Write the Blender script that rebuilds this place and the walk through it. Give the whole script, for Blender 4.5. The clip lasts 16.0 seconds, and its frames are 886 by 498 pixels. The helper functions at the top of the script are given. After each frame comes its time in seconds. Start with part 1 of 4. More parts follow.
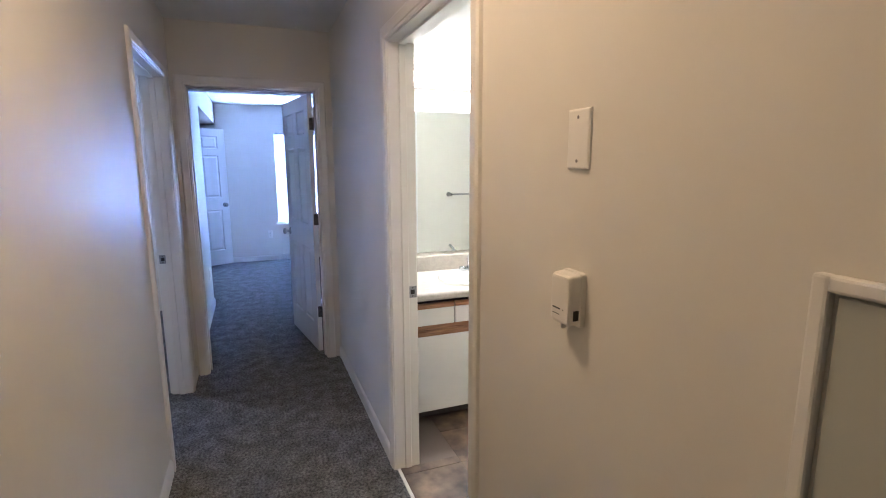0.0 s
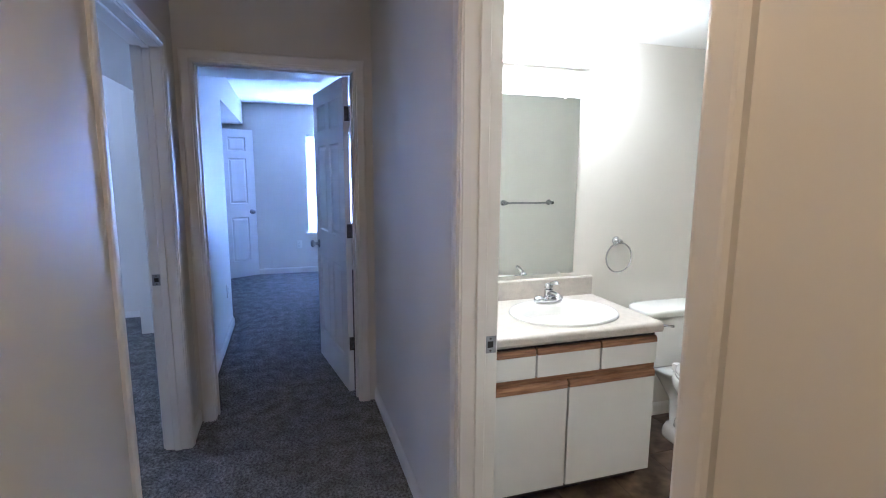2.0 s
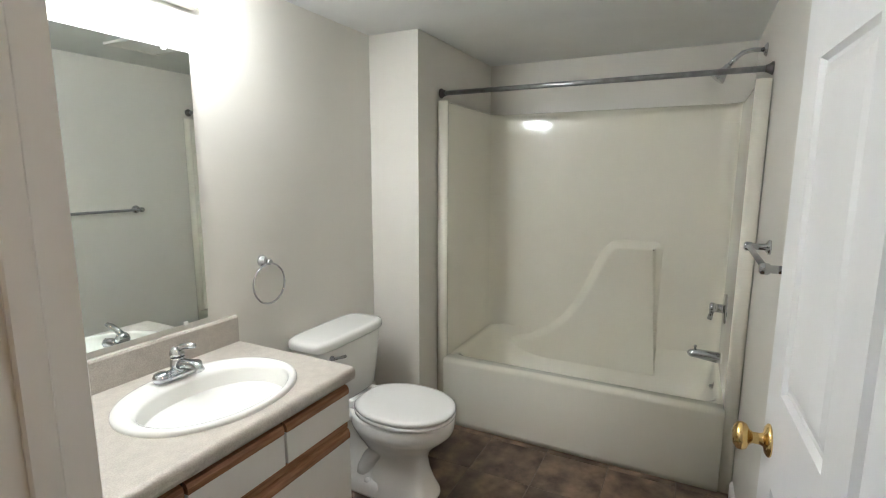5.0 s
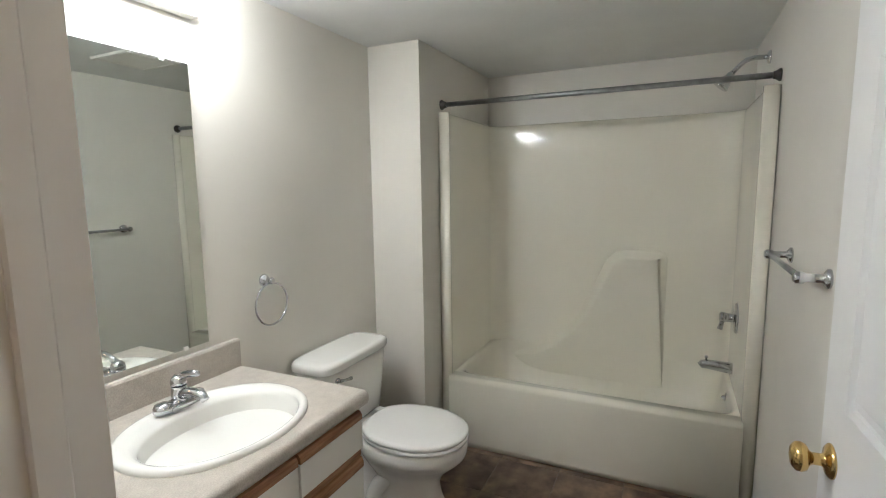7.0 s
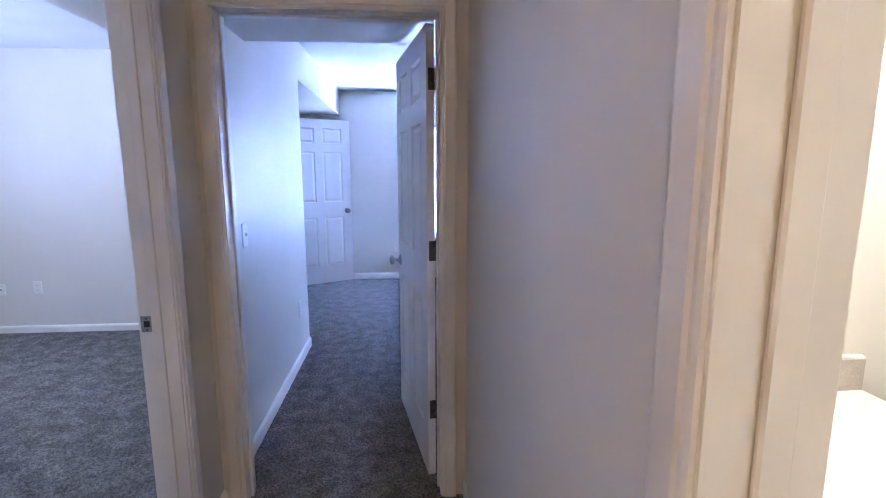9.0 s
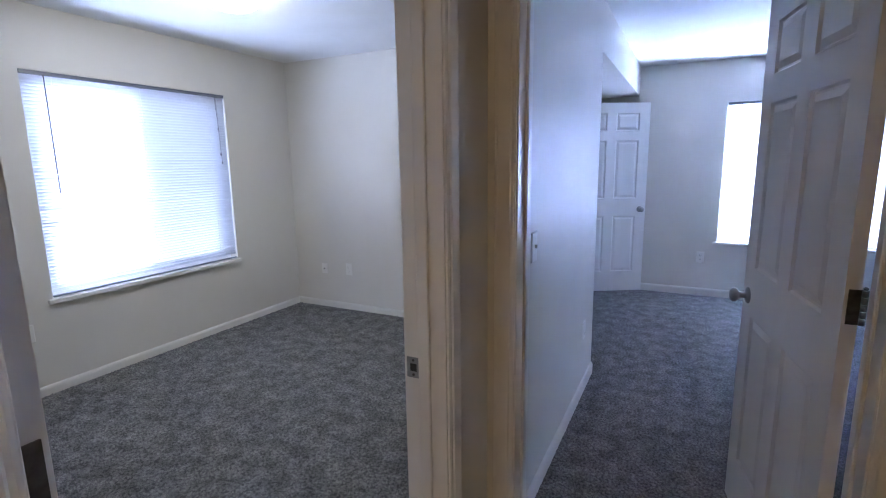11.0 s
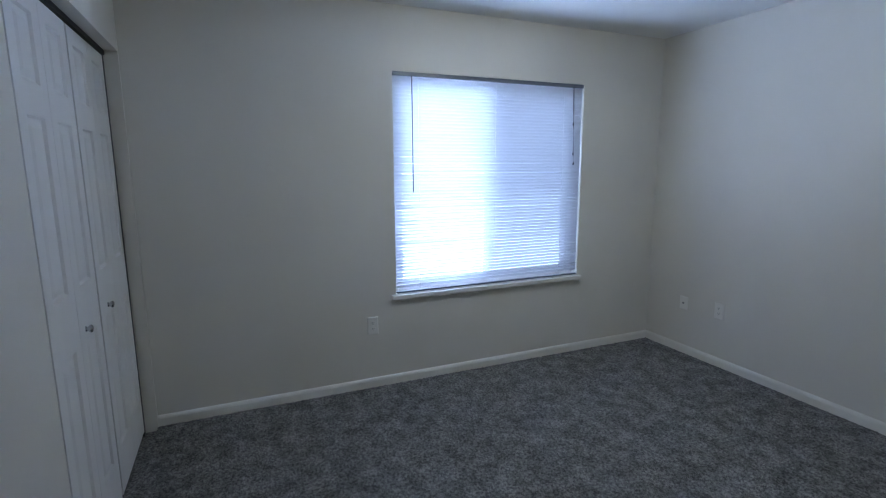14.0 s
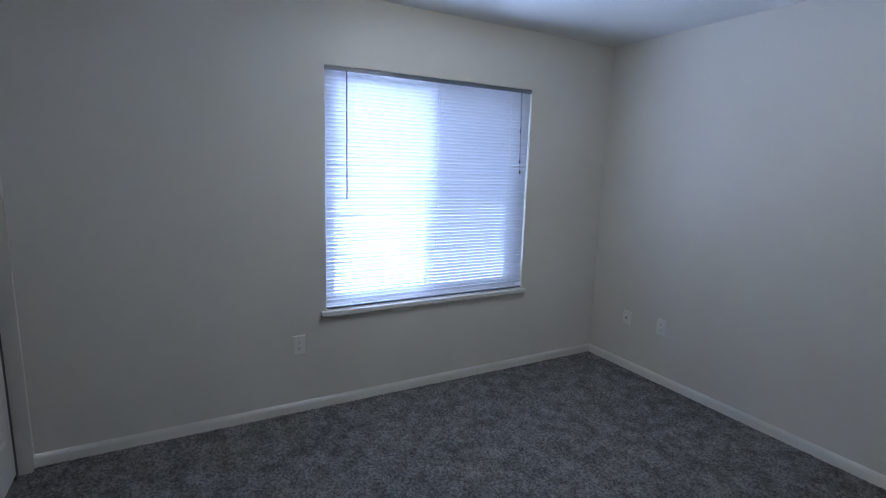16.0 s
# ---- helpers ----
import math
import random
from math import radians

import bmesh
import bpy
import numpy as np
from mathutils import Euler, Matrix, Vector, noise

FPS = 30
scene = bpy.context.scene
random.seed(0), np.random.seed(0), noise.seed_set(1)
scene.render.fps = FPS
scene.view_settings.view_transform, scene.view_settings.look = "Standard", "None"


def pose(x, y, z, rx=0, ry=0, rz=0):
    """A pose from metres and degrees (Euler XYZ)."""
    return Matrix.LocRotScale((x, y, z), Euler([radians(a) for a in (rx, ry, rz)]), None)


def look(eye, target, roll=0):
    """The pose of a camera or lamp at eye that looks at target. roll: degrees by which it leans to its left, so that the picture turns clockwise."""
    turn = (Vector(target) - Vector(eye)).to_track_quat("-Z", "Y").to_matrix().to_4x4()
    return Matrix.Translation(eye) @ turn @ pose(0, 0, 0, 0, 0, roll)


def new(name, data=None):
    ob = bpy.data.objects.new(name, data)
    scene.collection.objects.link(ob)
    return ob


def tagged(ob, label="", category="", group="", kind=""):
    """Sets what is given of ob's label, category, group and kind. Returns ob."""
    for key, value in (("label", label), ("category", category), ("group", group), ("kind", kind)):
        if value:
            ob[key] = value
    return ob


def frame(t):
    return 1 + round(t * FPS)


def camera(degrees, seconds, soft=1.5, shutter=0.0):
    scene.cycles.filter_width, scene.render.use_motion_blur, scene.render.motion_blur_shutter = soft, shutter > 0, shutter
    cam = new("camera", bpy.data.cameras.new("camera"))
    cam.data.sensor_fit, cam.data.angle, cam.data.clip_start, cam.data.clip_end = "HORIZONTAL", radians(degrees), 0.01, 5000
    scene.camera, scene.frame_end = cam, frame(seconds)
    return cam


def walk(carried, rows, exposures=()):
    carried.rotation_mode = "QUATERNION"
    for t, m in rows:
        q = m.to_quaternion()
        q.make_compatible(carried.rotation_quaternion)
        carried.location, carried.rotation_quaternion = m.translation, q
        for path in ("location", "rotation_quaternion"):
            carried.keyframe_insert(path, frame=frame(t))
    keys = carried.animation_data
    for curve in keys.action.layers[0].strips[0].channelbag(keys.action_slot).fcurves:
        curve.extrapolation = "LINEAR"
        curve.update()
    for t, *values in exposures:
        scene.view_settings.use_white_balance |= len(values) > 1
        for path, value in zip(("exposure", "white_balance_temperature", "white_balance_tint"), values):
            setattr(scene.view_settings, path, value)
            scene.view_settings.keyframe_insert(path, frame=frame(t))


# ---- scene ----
cam = camera(84.1, 16.0, soft=1.05)
PATH = [
    (0, (0.048, 0.096, 1.508), (0.757, 1.935, 1.167), -0.2),
    (0.5, (0.119, 0.294, 1.514), (0.688, 2.184, 1.193), 0.6),
    (1, (0.14, 0.474, 1.496), (0.596, 2.396, 1.184), 0.7),
    (1.5, (0.105, 0.649, 1.47), (0.6, 2.563, 1.167), 0.2),
    (2, (0.128, 0.872, 1.448), (0.724, 2.757, 1.146), 0.3),
    (2.5, (0.186, 1.076, 1.439), (0.93, 2.906, 1.128), 0.3),
    (3, (0.21, 1.234, 1.432), (1.336, 2.857, 1.122), 1.0),
    (3.5, (0.242, 1.364, 1.433), (1.653, 2.744, 1.109), 0.2),
    (4, (0.331, 1.489, 1.436), (1.93, 2.641, 1.099), 0.7),
    (4.5, (0.424, 1.563, 1.449), (2.15, 2.514, 1.104), 0.7),
    (7, (0.458, 1.732, 1.443), (2.252, 2.577, 1.186), -0.8),
    (7.5, (0.48, 1.75, 1.435), (1.9, 3.135, 1.18), -1.2),
    (8, (0.461, 1.797, 1.448), (1.45, 3.513, 1.166), -1.2),
    (8.5, (0.429, 1.837, 1.449), (1.009, 3.728, 1.154), -0.4),
    (9, (0.373, 1.886, 1.444), (0.529, 3.854, 1.119), -0.1),
    (9.5, (0.292, 1.993, 1.452), (0.167, 3.959, 1.107), -0.7),
    (11.8, (0.011, 2.773, 1.454), (-1.18, 4.342, 1.107), -0.9),
    (12, (-0.019, 2.825, 1.455), (-1.282, 4.337, 1.11), -1.0),
    (12.5, (-0.101, 3.009, 1.435), (-1.654, 4.224, 1.103), -0.2),
    (13, (-0.198, 3.106, 1.436), (-1.914, 4.074, 1.092), -0.4),
    (13.5, (-0.343, 3.172, 1.471), (-2.134, 3.99, 1.12), -0.6),
    (14, (-0.478, 3.181, 1.45), (-2.292, 3.955, 1.12), -0.3),
    (14.5, (-0.556, 3.239, 1.458), (-2.425, 3.873, 1.135), 0.1),
    (15, (-0.598, 3.305, 1.447), (-2.484, 3.895, 1.134), 0.4),
    (15.5, (-0.682, 3.309, 1.462), (-2.51, 4.058, 1.148), 1.0),
    (16, (-0.671, 3.352, 1.509), (-2.394, 4.309, 1.168), 1.8),
]
EXPOSURES = [
    (0.0, 1.4, 5450, 13), (0.5, 1.4, 5350, 14), (1.0, 1.35, 5250, 14), (1.5, 1.2, 5150, 13), (2.5, 1.1, 5100, 12), (3.0, 1.05, 5400, 10), (3.5, 0.68, 5850, 6), (4.5, 0.56, 5400, 10), (7.0, 0.34, 5450, 11), (8.0, 0.4, 5300, 17),
    (8.5, 0.88, 5750, 18), (9.0, 1.6, 5850, 18), (9.5, 2.1, 6250, 24), (12.0, 0.40, 7250, 5), (12.5, 0.68, 7450, 6), (13.0, 0.8, 7350, 6), (13.5, 0.55, 6600, 2), (14.0, 0.27, 6550, 3), (16.0, 0.17, 6600, 6),
]
walk(cam, [(t, look(eye, target, roll)) for t, eye, target, roll in PATH], EXPOSURES)

# ---- world, sun, large lights ----
SUN_EL, SUN_ROT = 40.0, 60.0
world = bpy.data.worlds.new("world")
scene.world = world
world.use_nodes = True
wn = world.node_tree.nodes
sky = wn.new("ShaderNodeTexSky")
sky.sky_type = "NISHITA"
sky.sun_disc = False
sky.sun_elevation, sky.sun_rotation = radians(SUN_EL), radians(SUN_ROT)
world.node_tree.links.new(sky.outputs[0], wn["Background"].inputs[0])
wn["Background"].inputs[1].default_value = 0.12

sun = new("sun", bpy.data.lights.new("sun", "SUN"))
sun.data.energy, sun.data.angle, sun.data.color = 2.0, radians(0.5), (1.0, 0.95, 0.88)
sun.matrix_world = look((6, 6, 10), (0, 4, 0))


def window_light(name, where, toward, w, h, power, color):
    """Sky light that stands in a window's opening, outside the glass."""
    ob = new(name, bpy.data.lights.new(name, "AREA"))
    ob.data.shape, ob.data.size, ob.data.size_y = "RECTANGLE", w, h
    ob.data.energy, ob.data.color = power, color
    ob.matrix_world = look(where, toward)
    return ob


window_light("window_light_west", (-3.95, 4.85, 1.45), (0, 4.85, 1.25), 2.2, 2.2, 335, (0.43, 0.58, 1.0))
window_light("window_light_north", (1.1, 8.75, 1.45), (1.1, 0, 1.25), 2.2, 2.2, 2300, (0.38, 0.53, 1.0))
BATH_GLOW, HALL_GLOW, BED_GLOW = 98.0, 19.5, 27.0


# ---- materials ----
def material(name, color, rough=0.5, metal=0.0, spec=0.5):
    m = bpy.data.materials.new(name)
    m.use_nodes = True
    b = m.node_tree.nodes["Principled BSDF"]
    b.inputs["Base Color"].default_value = (*color, 1)
    b.inputs["Roughness"].default_value = rough
    b.inputs["Metallic"].default_value = metal
    b.inputs["Specular IOR Level"].default_value = spec
    return m


def varied(m, dark, light, scale, detail=4.0, bump=0.0, bump_scale=None, bump_dist=0.002, stain=0.0, stain_scale=1.2, stretch=(1, 1, 1),
           contrast=(0.3, 0.7), rough_var=0.0, piece=0.0):
    """Two-scale colour variation and fine relief, laid in object space."""
    nt = m.node_tree
    n, ln = nt.nodes, nt.links
    b = n["Principled BSDF"]
    co = n.new("ShaderNodeTexCoord")
    mp = n.new("ShaderNodeMapping")
    mp.inputs["Scale"].default_value = stretch
    ln.new(co.outputs["Object"], mp.inputs["Vector"])
    vec = mp.outputs["Vector"]
    if piece:
        info = n.new("ShaderNodeObjectInfo")
        add = n.new("ShaderNodeVectorMath")
        add.operation = "MULTIPLY_ADD"
        add.inputs[1].default_value = (piece, piece, piece)
        ln.new(info.outputs["Random"], add.inputs[0])
        ln.new(vec, add.inputs[2])
        vec = add.outputs[0]
    t1 = n.new("ShaderNodeTexNoise")
    t1.inputs["Scale"].default_value, t1.inputs["Detail"].default_value = scale, detail
    ln.new(vec, t1.inputs["Vector"])
    ramp = n.new("ShaderNodeValToRGB")
    ramp.color_ramp.elements[0].position, ramp.color_ramp.elements[1].position = contrast
    ramp.color_ramp.elements[0].color, ramp.color_ramp.elements[1].color = (*dark, 1), (*light, 1)
    ln.new(t1.outputs["Fac"], ramp.inputs["Fac"])
    col = ramp.outputs["Color"]
    if stain:
        t2 = n.new("ShaderNodeTexNoise")
        t2.inputs["Scale"].default_value, t2.inputs["Detail"].default_value = stain_scale, 3.0
        ln.new(vec, t2.inputs["Vector"])
        mr = n.new("ShaderNodeMapRange")
        mr.inputs["From Min"].default_value, mr.inputs["From Max"].default_value = 0.35, 0.65
        mr.inputs["To Min"].default_value, mr.inputs["To Max"].default_value = 1 - stain, 1 + stain
        ln.new(t2.outputs["Fac"], mr.inputs["Value"])
        mx = n.new("ShaderNodeVectorMath")
        mx.operation = "SCALE"
        ln.new(col, mx.inputs[0])
        ln.new(mr.outputs[0], mx.inputs["Scale"])
        col = mx.outputs[0]
    ln.new(col, b.inputs["Base Color"])
    if rough_var:
        r0 = b.inputs["Roughness"].default_value
        t4 = n.new("ShaderNodeTexNoise")
        t4.inputs["Scale"].default_value = 6.0
        ln.new(vec, t4.inputs["Vector"])
        mr2 = n.new("ShaderNodeMapRange")
        mr2.inputs["To Min"].default_value, mr2.inputs["To Max"].default_value = max(r0 - rough_var, 0.02), r0 + rough_var
        ln.new(t4.outputs["Fac"], mr2.inputs["Value"])
        ln.new(mr2.outputs[0], b.inputs["Roughness"])
    if bump:
        t3 = n.new("ShaderNodeTexNoise")
        t3.inputs["Scale"].default_value, t3.inputs["Detail"].default_value = bump_scale or scale, 3.0
        ln.new(vec, t3.inputs["Vector"])
        bp = n.new("ShaderNodeBump")
        bp.inputs["Strength"].default_value, bp.inputs["Distance"].default_value = bump, bump_dist
        ln.new(t3.outputs["Fac"], bp.inputs["Height"])
        ln.new(bp.outputs[0], b.inputs["Normal"])
    return m


def glow(name, color, strength):
    m = bpy.data.materials.new(name)
    m.use_nodes = True
    n = m.node_tree.nodes
    n.remove(n["Principled BSDF"])
    e = n.new("ShaderNodeEmission")
    e.inputs[0].default_value, e.inputs[1].default_value = (*color, 1), strength
    m.node_tree.links.new(e.outputs[0], n["Material Output"].inputs[0])
    return m


M_WALL = varied(material("wall_paint", (0.7, 0.68, 0.62), 0.44, spec=0.5), (0.685, 0.655, 0.59), (0.72, 0.69, 0.625), 2.0, bump=0.12, bump_scale=170, bump_dist=0.0015, stain=0.015)
M_CEIL = varied(material("ceiling_paint", (0.75, 0.75, 0.73), 0.9, spec=0.1), (0.77, 0.77, 0.75), (0.82, 0.82, 0.80), 3.0, bump=0.35, bump_scale=60, bump_dist=0.004)
M_TRIM = varied(material("trim_paint", (0.76, 0.74, 0.70), 0.32), (0.74, 0.72, 0.67), (0.79, 0.77, 0.72), 3.0, bump=0.05, bump_scale=40, stain=0.015, rough_var=0.06)
M_DOOR = varied(material("door_paint", (0.78, 0.77, 0.75), 0.38), (0.76, 0.75, 0.73), (0.80, 0.79, 0.77), 3.0, bump=0.10, bump_scale=60, stretch=(3, 3, 0.25), rough_var=0.05)
M_CARPET = varied(material("carpet_pile", (0.14, 0.14, 0.145), 0.98, spec=0.05), (0.11, 0.112, 0.116), (0.305, 0.305, 0.30), 78, detail=4, bump=0.6, bump_scale=240, bump_dist=0.006, stain=0.24, stain_scale=11.0, contrast=(0.36, 0.66))
M_VINYL = varied(material("vinyl_tile", (0.12, 0.09, 0.07), 0.42), (0.042, 0.025, 0.017), (0.20, 0.135, 0.09), 9, detail=9, bump=0.15, bump_scale=40, stain=0.35, stain_scale=4.0, contrast=(0.36, 0.68), rough_var=0.08, piece=40)
M_GROUT = material("vinyl_joint", (0.14, 0.11, 0.09), 0.7)
M_COUNTER = varied(material("counter_laminate", (0.5, 0.46, 0.4), 0.36), (0.40, 0.36, 0.31), (0.51, 0.47, 0.415), 260, detail=5, stain=0.06, stain_scale=30, contrast=(0.3, 0.7))
M_PORC = material("porcelain", (0.82, 0.81, 0.77), 0.08)
M_SEAT = material("seat_plastic", (0.82, 0.81, 0.78), 0.2)
M_MELA = varied(material("white_melamine", (0.78, 0.77, 0.73), 0.3), (0.76, 0.75, 0.71), (0.80, 0.79, 0.75), 4.0)
M_OAK = varied(material("oak_pull", (0.33, 0.16, 0.075), 0.42), (0.19, 0.08, 0.035), (0.40, 0.21, 0.10), 9, detail=6, bump=0.1, bump_scale=60, stretch=(1, 12, 12))
# near-black that paints shade into the vanity's gaps
M_GAP_SHADE = material("gap_shade_paint", (0.02, 0.018, 0.015), 0.8)
M_KICK = material("toe_kick_vinyl", (0.06, 0.045, 0.035), 0.6)
M_CHROME = material("chrome", (0.56, 0.57, 0.59), 0.08, 1.0)
M_STEEL = varied(material("brushed_nickel", (0.55, 0.55, 0.54), 0.28, 1.0), (0.26, 0.26, 0.26), (0.36, 0.36, 0.36), 30)
M_HINGE = varied(material("hinge_steel", (0.12, 0.11, 0.10), 0.38, 0.9), (0.08, 0.075, 0.07), (0.16, 0.15, 0.14), 40)
M_BRASS = varied(material("polished_brass", (0.72, 0.50, 0.18), 0.16, 1.0), (0.62, 0.42, 0.14), (0.78, 0.56, 0.22), 25)
M_FIBER = varied(material("tub_fibreglass", (0.76, 0.73, 0.62), 0.11), (0.84, 0.805, 0.69), (0.87, 0.835, 0.72), 2.0, bump=0.03, bump_scale=8, bump_dist=0.004, rough_var=0.04)
M_PLASTIC = material("switch_plastic", (0.80, 0.78, 0.73), 0.35)
M_SLOT = material("slot_black", (0.015, 0.015, 0.015), 0.5)
M_PANEL = varied(material("panel_grey_paint", (0.55, 0.56, 0.52), 0.4), (0.42, 0.43, 0.38), (0.46, 0.47, 0.42), 4.0)
M_MIRROR = material("mirror_silver", (0.86, 0.90, 0.87), 0.015, 1.0)
M_VINYLW = material("window_vinyl", (0.8, 0.8, 0.8), 0.35)
M_TRACK = material("black_track", (0.012, 0.012, 0.013), 0.45)
M_CORD = material("blind_cord", (0.12, 0.12, 0.13), 0.6)
M_RAIL = material("blind_rail", (0.15, 0.165, 0.19), 0.28)
M_GRASS = varied(material("lawn", (0.06, 0.09, 0.03), 0.9), (0.04, 0.06, 0.02), (0.08, 0.11, 0.04), 3.0)
M_BULB = glow("bulb_glow", (1.0, 0.93, 0.80), BATH_GLOW)
M_HALLB = glow("hall_lamp_glow", (1.0, 0.66, 0.36), HALL_GLOW)
M_BEDB = glow("bedroom_lamp_glow", (0.93, 0.97, 1.0), BED_GLOW)

M_GLASS = bpy.data.materials.new("window_glass")
M_GLASS.use_nodes = True
gb = M_GLASS.node_tree.nodes["Principled BSDF"]
gb.inputs["Transmission Weight"].default_value, gb.inputs["Roughness"].default_value, gb.inputs["IOR"].default_value = 1.0, 0.0, 1.45

M_SLAT = bpy.data.materials.new("blind_slat")
M_SLAT.use_nodes = True
nt = M_SLAT.node_tree
tr = nt.nodes.new("ShaderNodeBsdfTranslucent")
tr.inputs[0].default_value = (0.72, 0.73, 0.76, 1)
mixs = nt.nodes.new("ShaderNodeMixShader")
mixs.inputs[0].default_value = 0.5
nt.nodes["Principled BSDF"].inputs["Base Color"].default_value = (0.66, 0.66, 0.67, 1)
nt.nodes["Principled BSDF"].inputs["Roughness"].default_value = 0.4
nt.links.new(nt.nodes["Principled BSDF"].outputs[0], mixs.inputs[1])
nt.links.new(tr.outputs[0], mixs.inputs[2])
nt.links.new(mixs.outputs[0], nt.nodes["Material Output"].inputs[0])

M_SCREEN = bpy.data.materials.new("insect_screen")
M_SCREEN.use_nodes = True
nt = M_SCREEN.node_tree
tp = nt.nodes.new("ShaderNodeBsdfTransparent")
mixs = nt.nodes.new("ShaderNodeMixShader")
mixs.inputs[0].default_value = 0.42
nt.nodes["Principled BSDF"].inputs["Base Color"].default_value = (0.06, 0.06, 0.065, 1)
nt.links.new(tp.outputs[0], mixs.inputs[1])
nt.links.new(nt.nodes["Principled BSDF"].outputs[0], mixs.inputs[2])
nt.links.new(mixs.outputs[0], nt.nodes["Material Output"].inputs[0])


# ---- mesh helpers ----
def mesh_ob(name, bm, mat, smooth=False, parent=None, m=None):
    bmesh.ops.recalc_face_normals(bm, faces=bm.faces)
    me = bpy.data.meshes.new(name)
    bm.to_mesh(me)
    bm.free()
    for mt in (mat if isinstance(mat, (list, tuple)) else [mat]):
        me.materials.append(mt)
    if smooth:
        for p in me.polygons:
            p.use_smooth = True
    ob = new(name, me)
    if parent:
        ob.parent = parent
    if m is not None:
        ob.matrix_basis = m
    return ob


def bevel(bm, r, seg=2, edges=None):
    bmesh.ops.bevel(bm, geom=list(edges or bm.edges), offset=r, segments=seg, profile=0.5, affect="EDGES")
    return bm


def box(bm, x0, x1, y0, y1, z0, z1, r=0.0, seg=2, mi=0):
    tmp = bmesh.new()
    bmesh.ops.create_cube(tmp, size=1.0)
    for v in tmp.verts:
        v.co = Vector((x0 + (v.co.x + 0.5) * (x1 - x0), y0 + (v.co.y + 0.5) * (y1 - y0), z0 + (v.co.z + 0.5) * (z1 - z0)))
    if r:
        bevel(tmp, r, seg)
    join(bm, tmp, mi=mi)
    return bm


def join(bm, tmp, m=None, mi=0):
    vs = [bm.verts.new((m @ v.co) if m is not None else v.co) for v in tmp.verts]
    tmp.verts.index_update()
    for f in tmp.faces:
        nf = bm.faces.new([vs[v.index] for v in f.verts])
        nf.material_index, nf.smooth = mi, f.smooth
    tmp.free()


def box_ob(name, b, mat, r=0.0, parent=None, seg=2, m=None):
    return mesh_ob(name, box(bmesh.new(), *b, r=r, seg=seg), mat, parent=parent, m=m)


def lathe(bm, prof, seg=24, m=None, cap=True, mi=0):
    """A turned shape: prof is (radius, height) from bottom to top, round z."""
    tmp = bmesh.new()
    rings = []
    for r, z in prof:
        rings.append([tmp.verts.new((r * math.cos(2 * math.pi * i / seg), r * math.sin(2 * math.pi * i / seg), z)) for i in range(seg)])
    for a, b in zip(rings, rings[1:]):
        for i in range(seg):
            f = tmp.faces.new((a[i], a[(i + 1) % seg], b[(i + 1) % seg], b[i]))
            f.smooth = True
    if cap:
        tmp.faces.new(rings[0][::-1])
        tmp.faces.new(rings[-1])
    join(bm, tmp, m, mi)
    return bm


def loft(bm, rings, cap=True, mi=0, smooth=True):
    """Joins closed rings of points, one above another, into a skin."""
    rr = [[bm.verts.new(p) for p in ring] for ring in rings]
    k = len(rr[0])
    for a, b in zip(rr, rr[1:]):
        for i in range(k):
            f = bm.faces.new((a[i], a[(i + 1) % k], b[(i + 1) % k], b[i]))
            f.smooth, f.material_index = smooth, mi
    if cap:
        for ring in (rr[0][::-1], rr[-1]):
            f = bm.faces.new(ring)
            f.smooth, f.material_index = smooth, mi
    return bm


def tube(bm, pts, r, seg=12, closed=False, mi=0):
    """A round bar along points; r is one radius or one for each point."""
    pts = [Vector(p) for p in pts]
    k = len(pts)
    rings, up = [], None
    for i, p in enumerate(pts):
        a = pts[(i - 1) % k] if (closed or i) else p
        b = pts[(i + 1) % k] if (closed or i < k - 1) else p
        d = (b - a).normalized()
        if up is None:
            up = d.orthogonal().normalized()
        up = (up - d * up.dot(d)).normalized()
        side = d.cross(up)
        ri = r[i] if isinstance(r, (list, tuple)) else r
        rings.append([p + ri * (math.cos(2 * math.pi * j / seg) * up + math.sin(2 * math.pi * j / seg) * side) for j in range(seg)])
    if closed:
        rings.append(rings[0])
    return loft(bm, rings, cap=not closed, mi=mi)


def prism(bm, outline, axis, a, b, mi=0, smooth=False):
    """Extrudes an outline of 2-D points along an axis from a to b. x: (y, z); y: (x, z); z: (x, y)."""
    def at(p, d):
        return {"x": (d, p[0], p[1]), "y": (p[0], d, p[1]), "z": (p[0], p[1], d)}[axis]
    return loft(bm, [[at(p, a) for p in outline], [at(p, b) for p in outline]], mi=mi, smooth=smooth)


def superellipse(cx, cy, a, b, n=2.0, seg=40):
    out = []
    for i in range(seg):
        t = 2 * math.pi * i / seg
        c, s_ = math.cos(t), math.sin(t)
        out.append((cx + a * math.copysign(abs(c) ** (2 / n), c), cy + b * math.copysign(abs(s_) ** (2 / n), s_)))
    return out


def empty(name, m):
    ob = new(name)
    ob.matrix_basis = m
    return ob


STRUCT = "structure"

# ---- large structure ----
TOP = 2.60


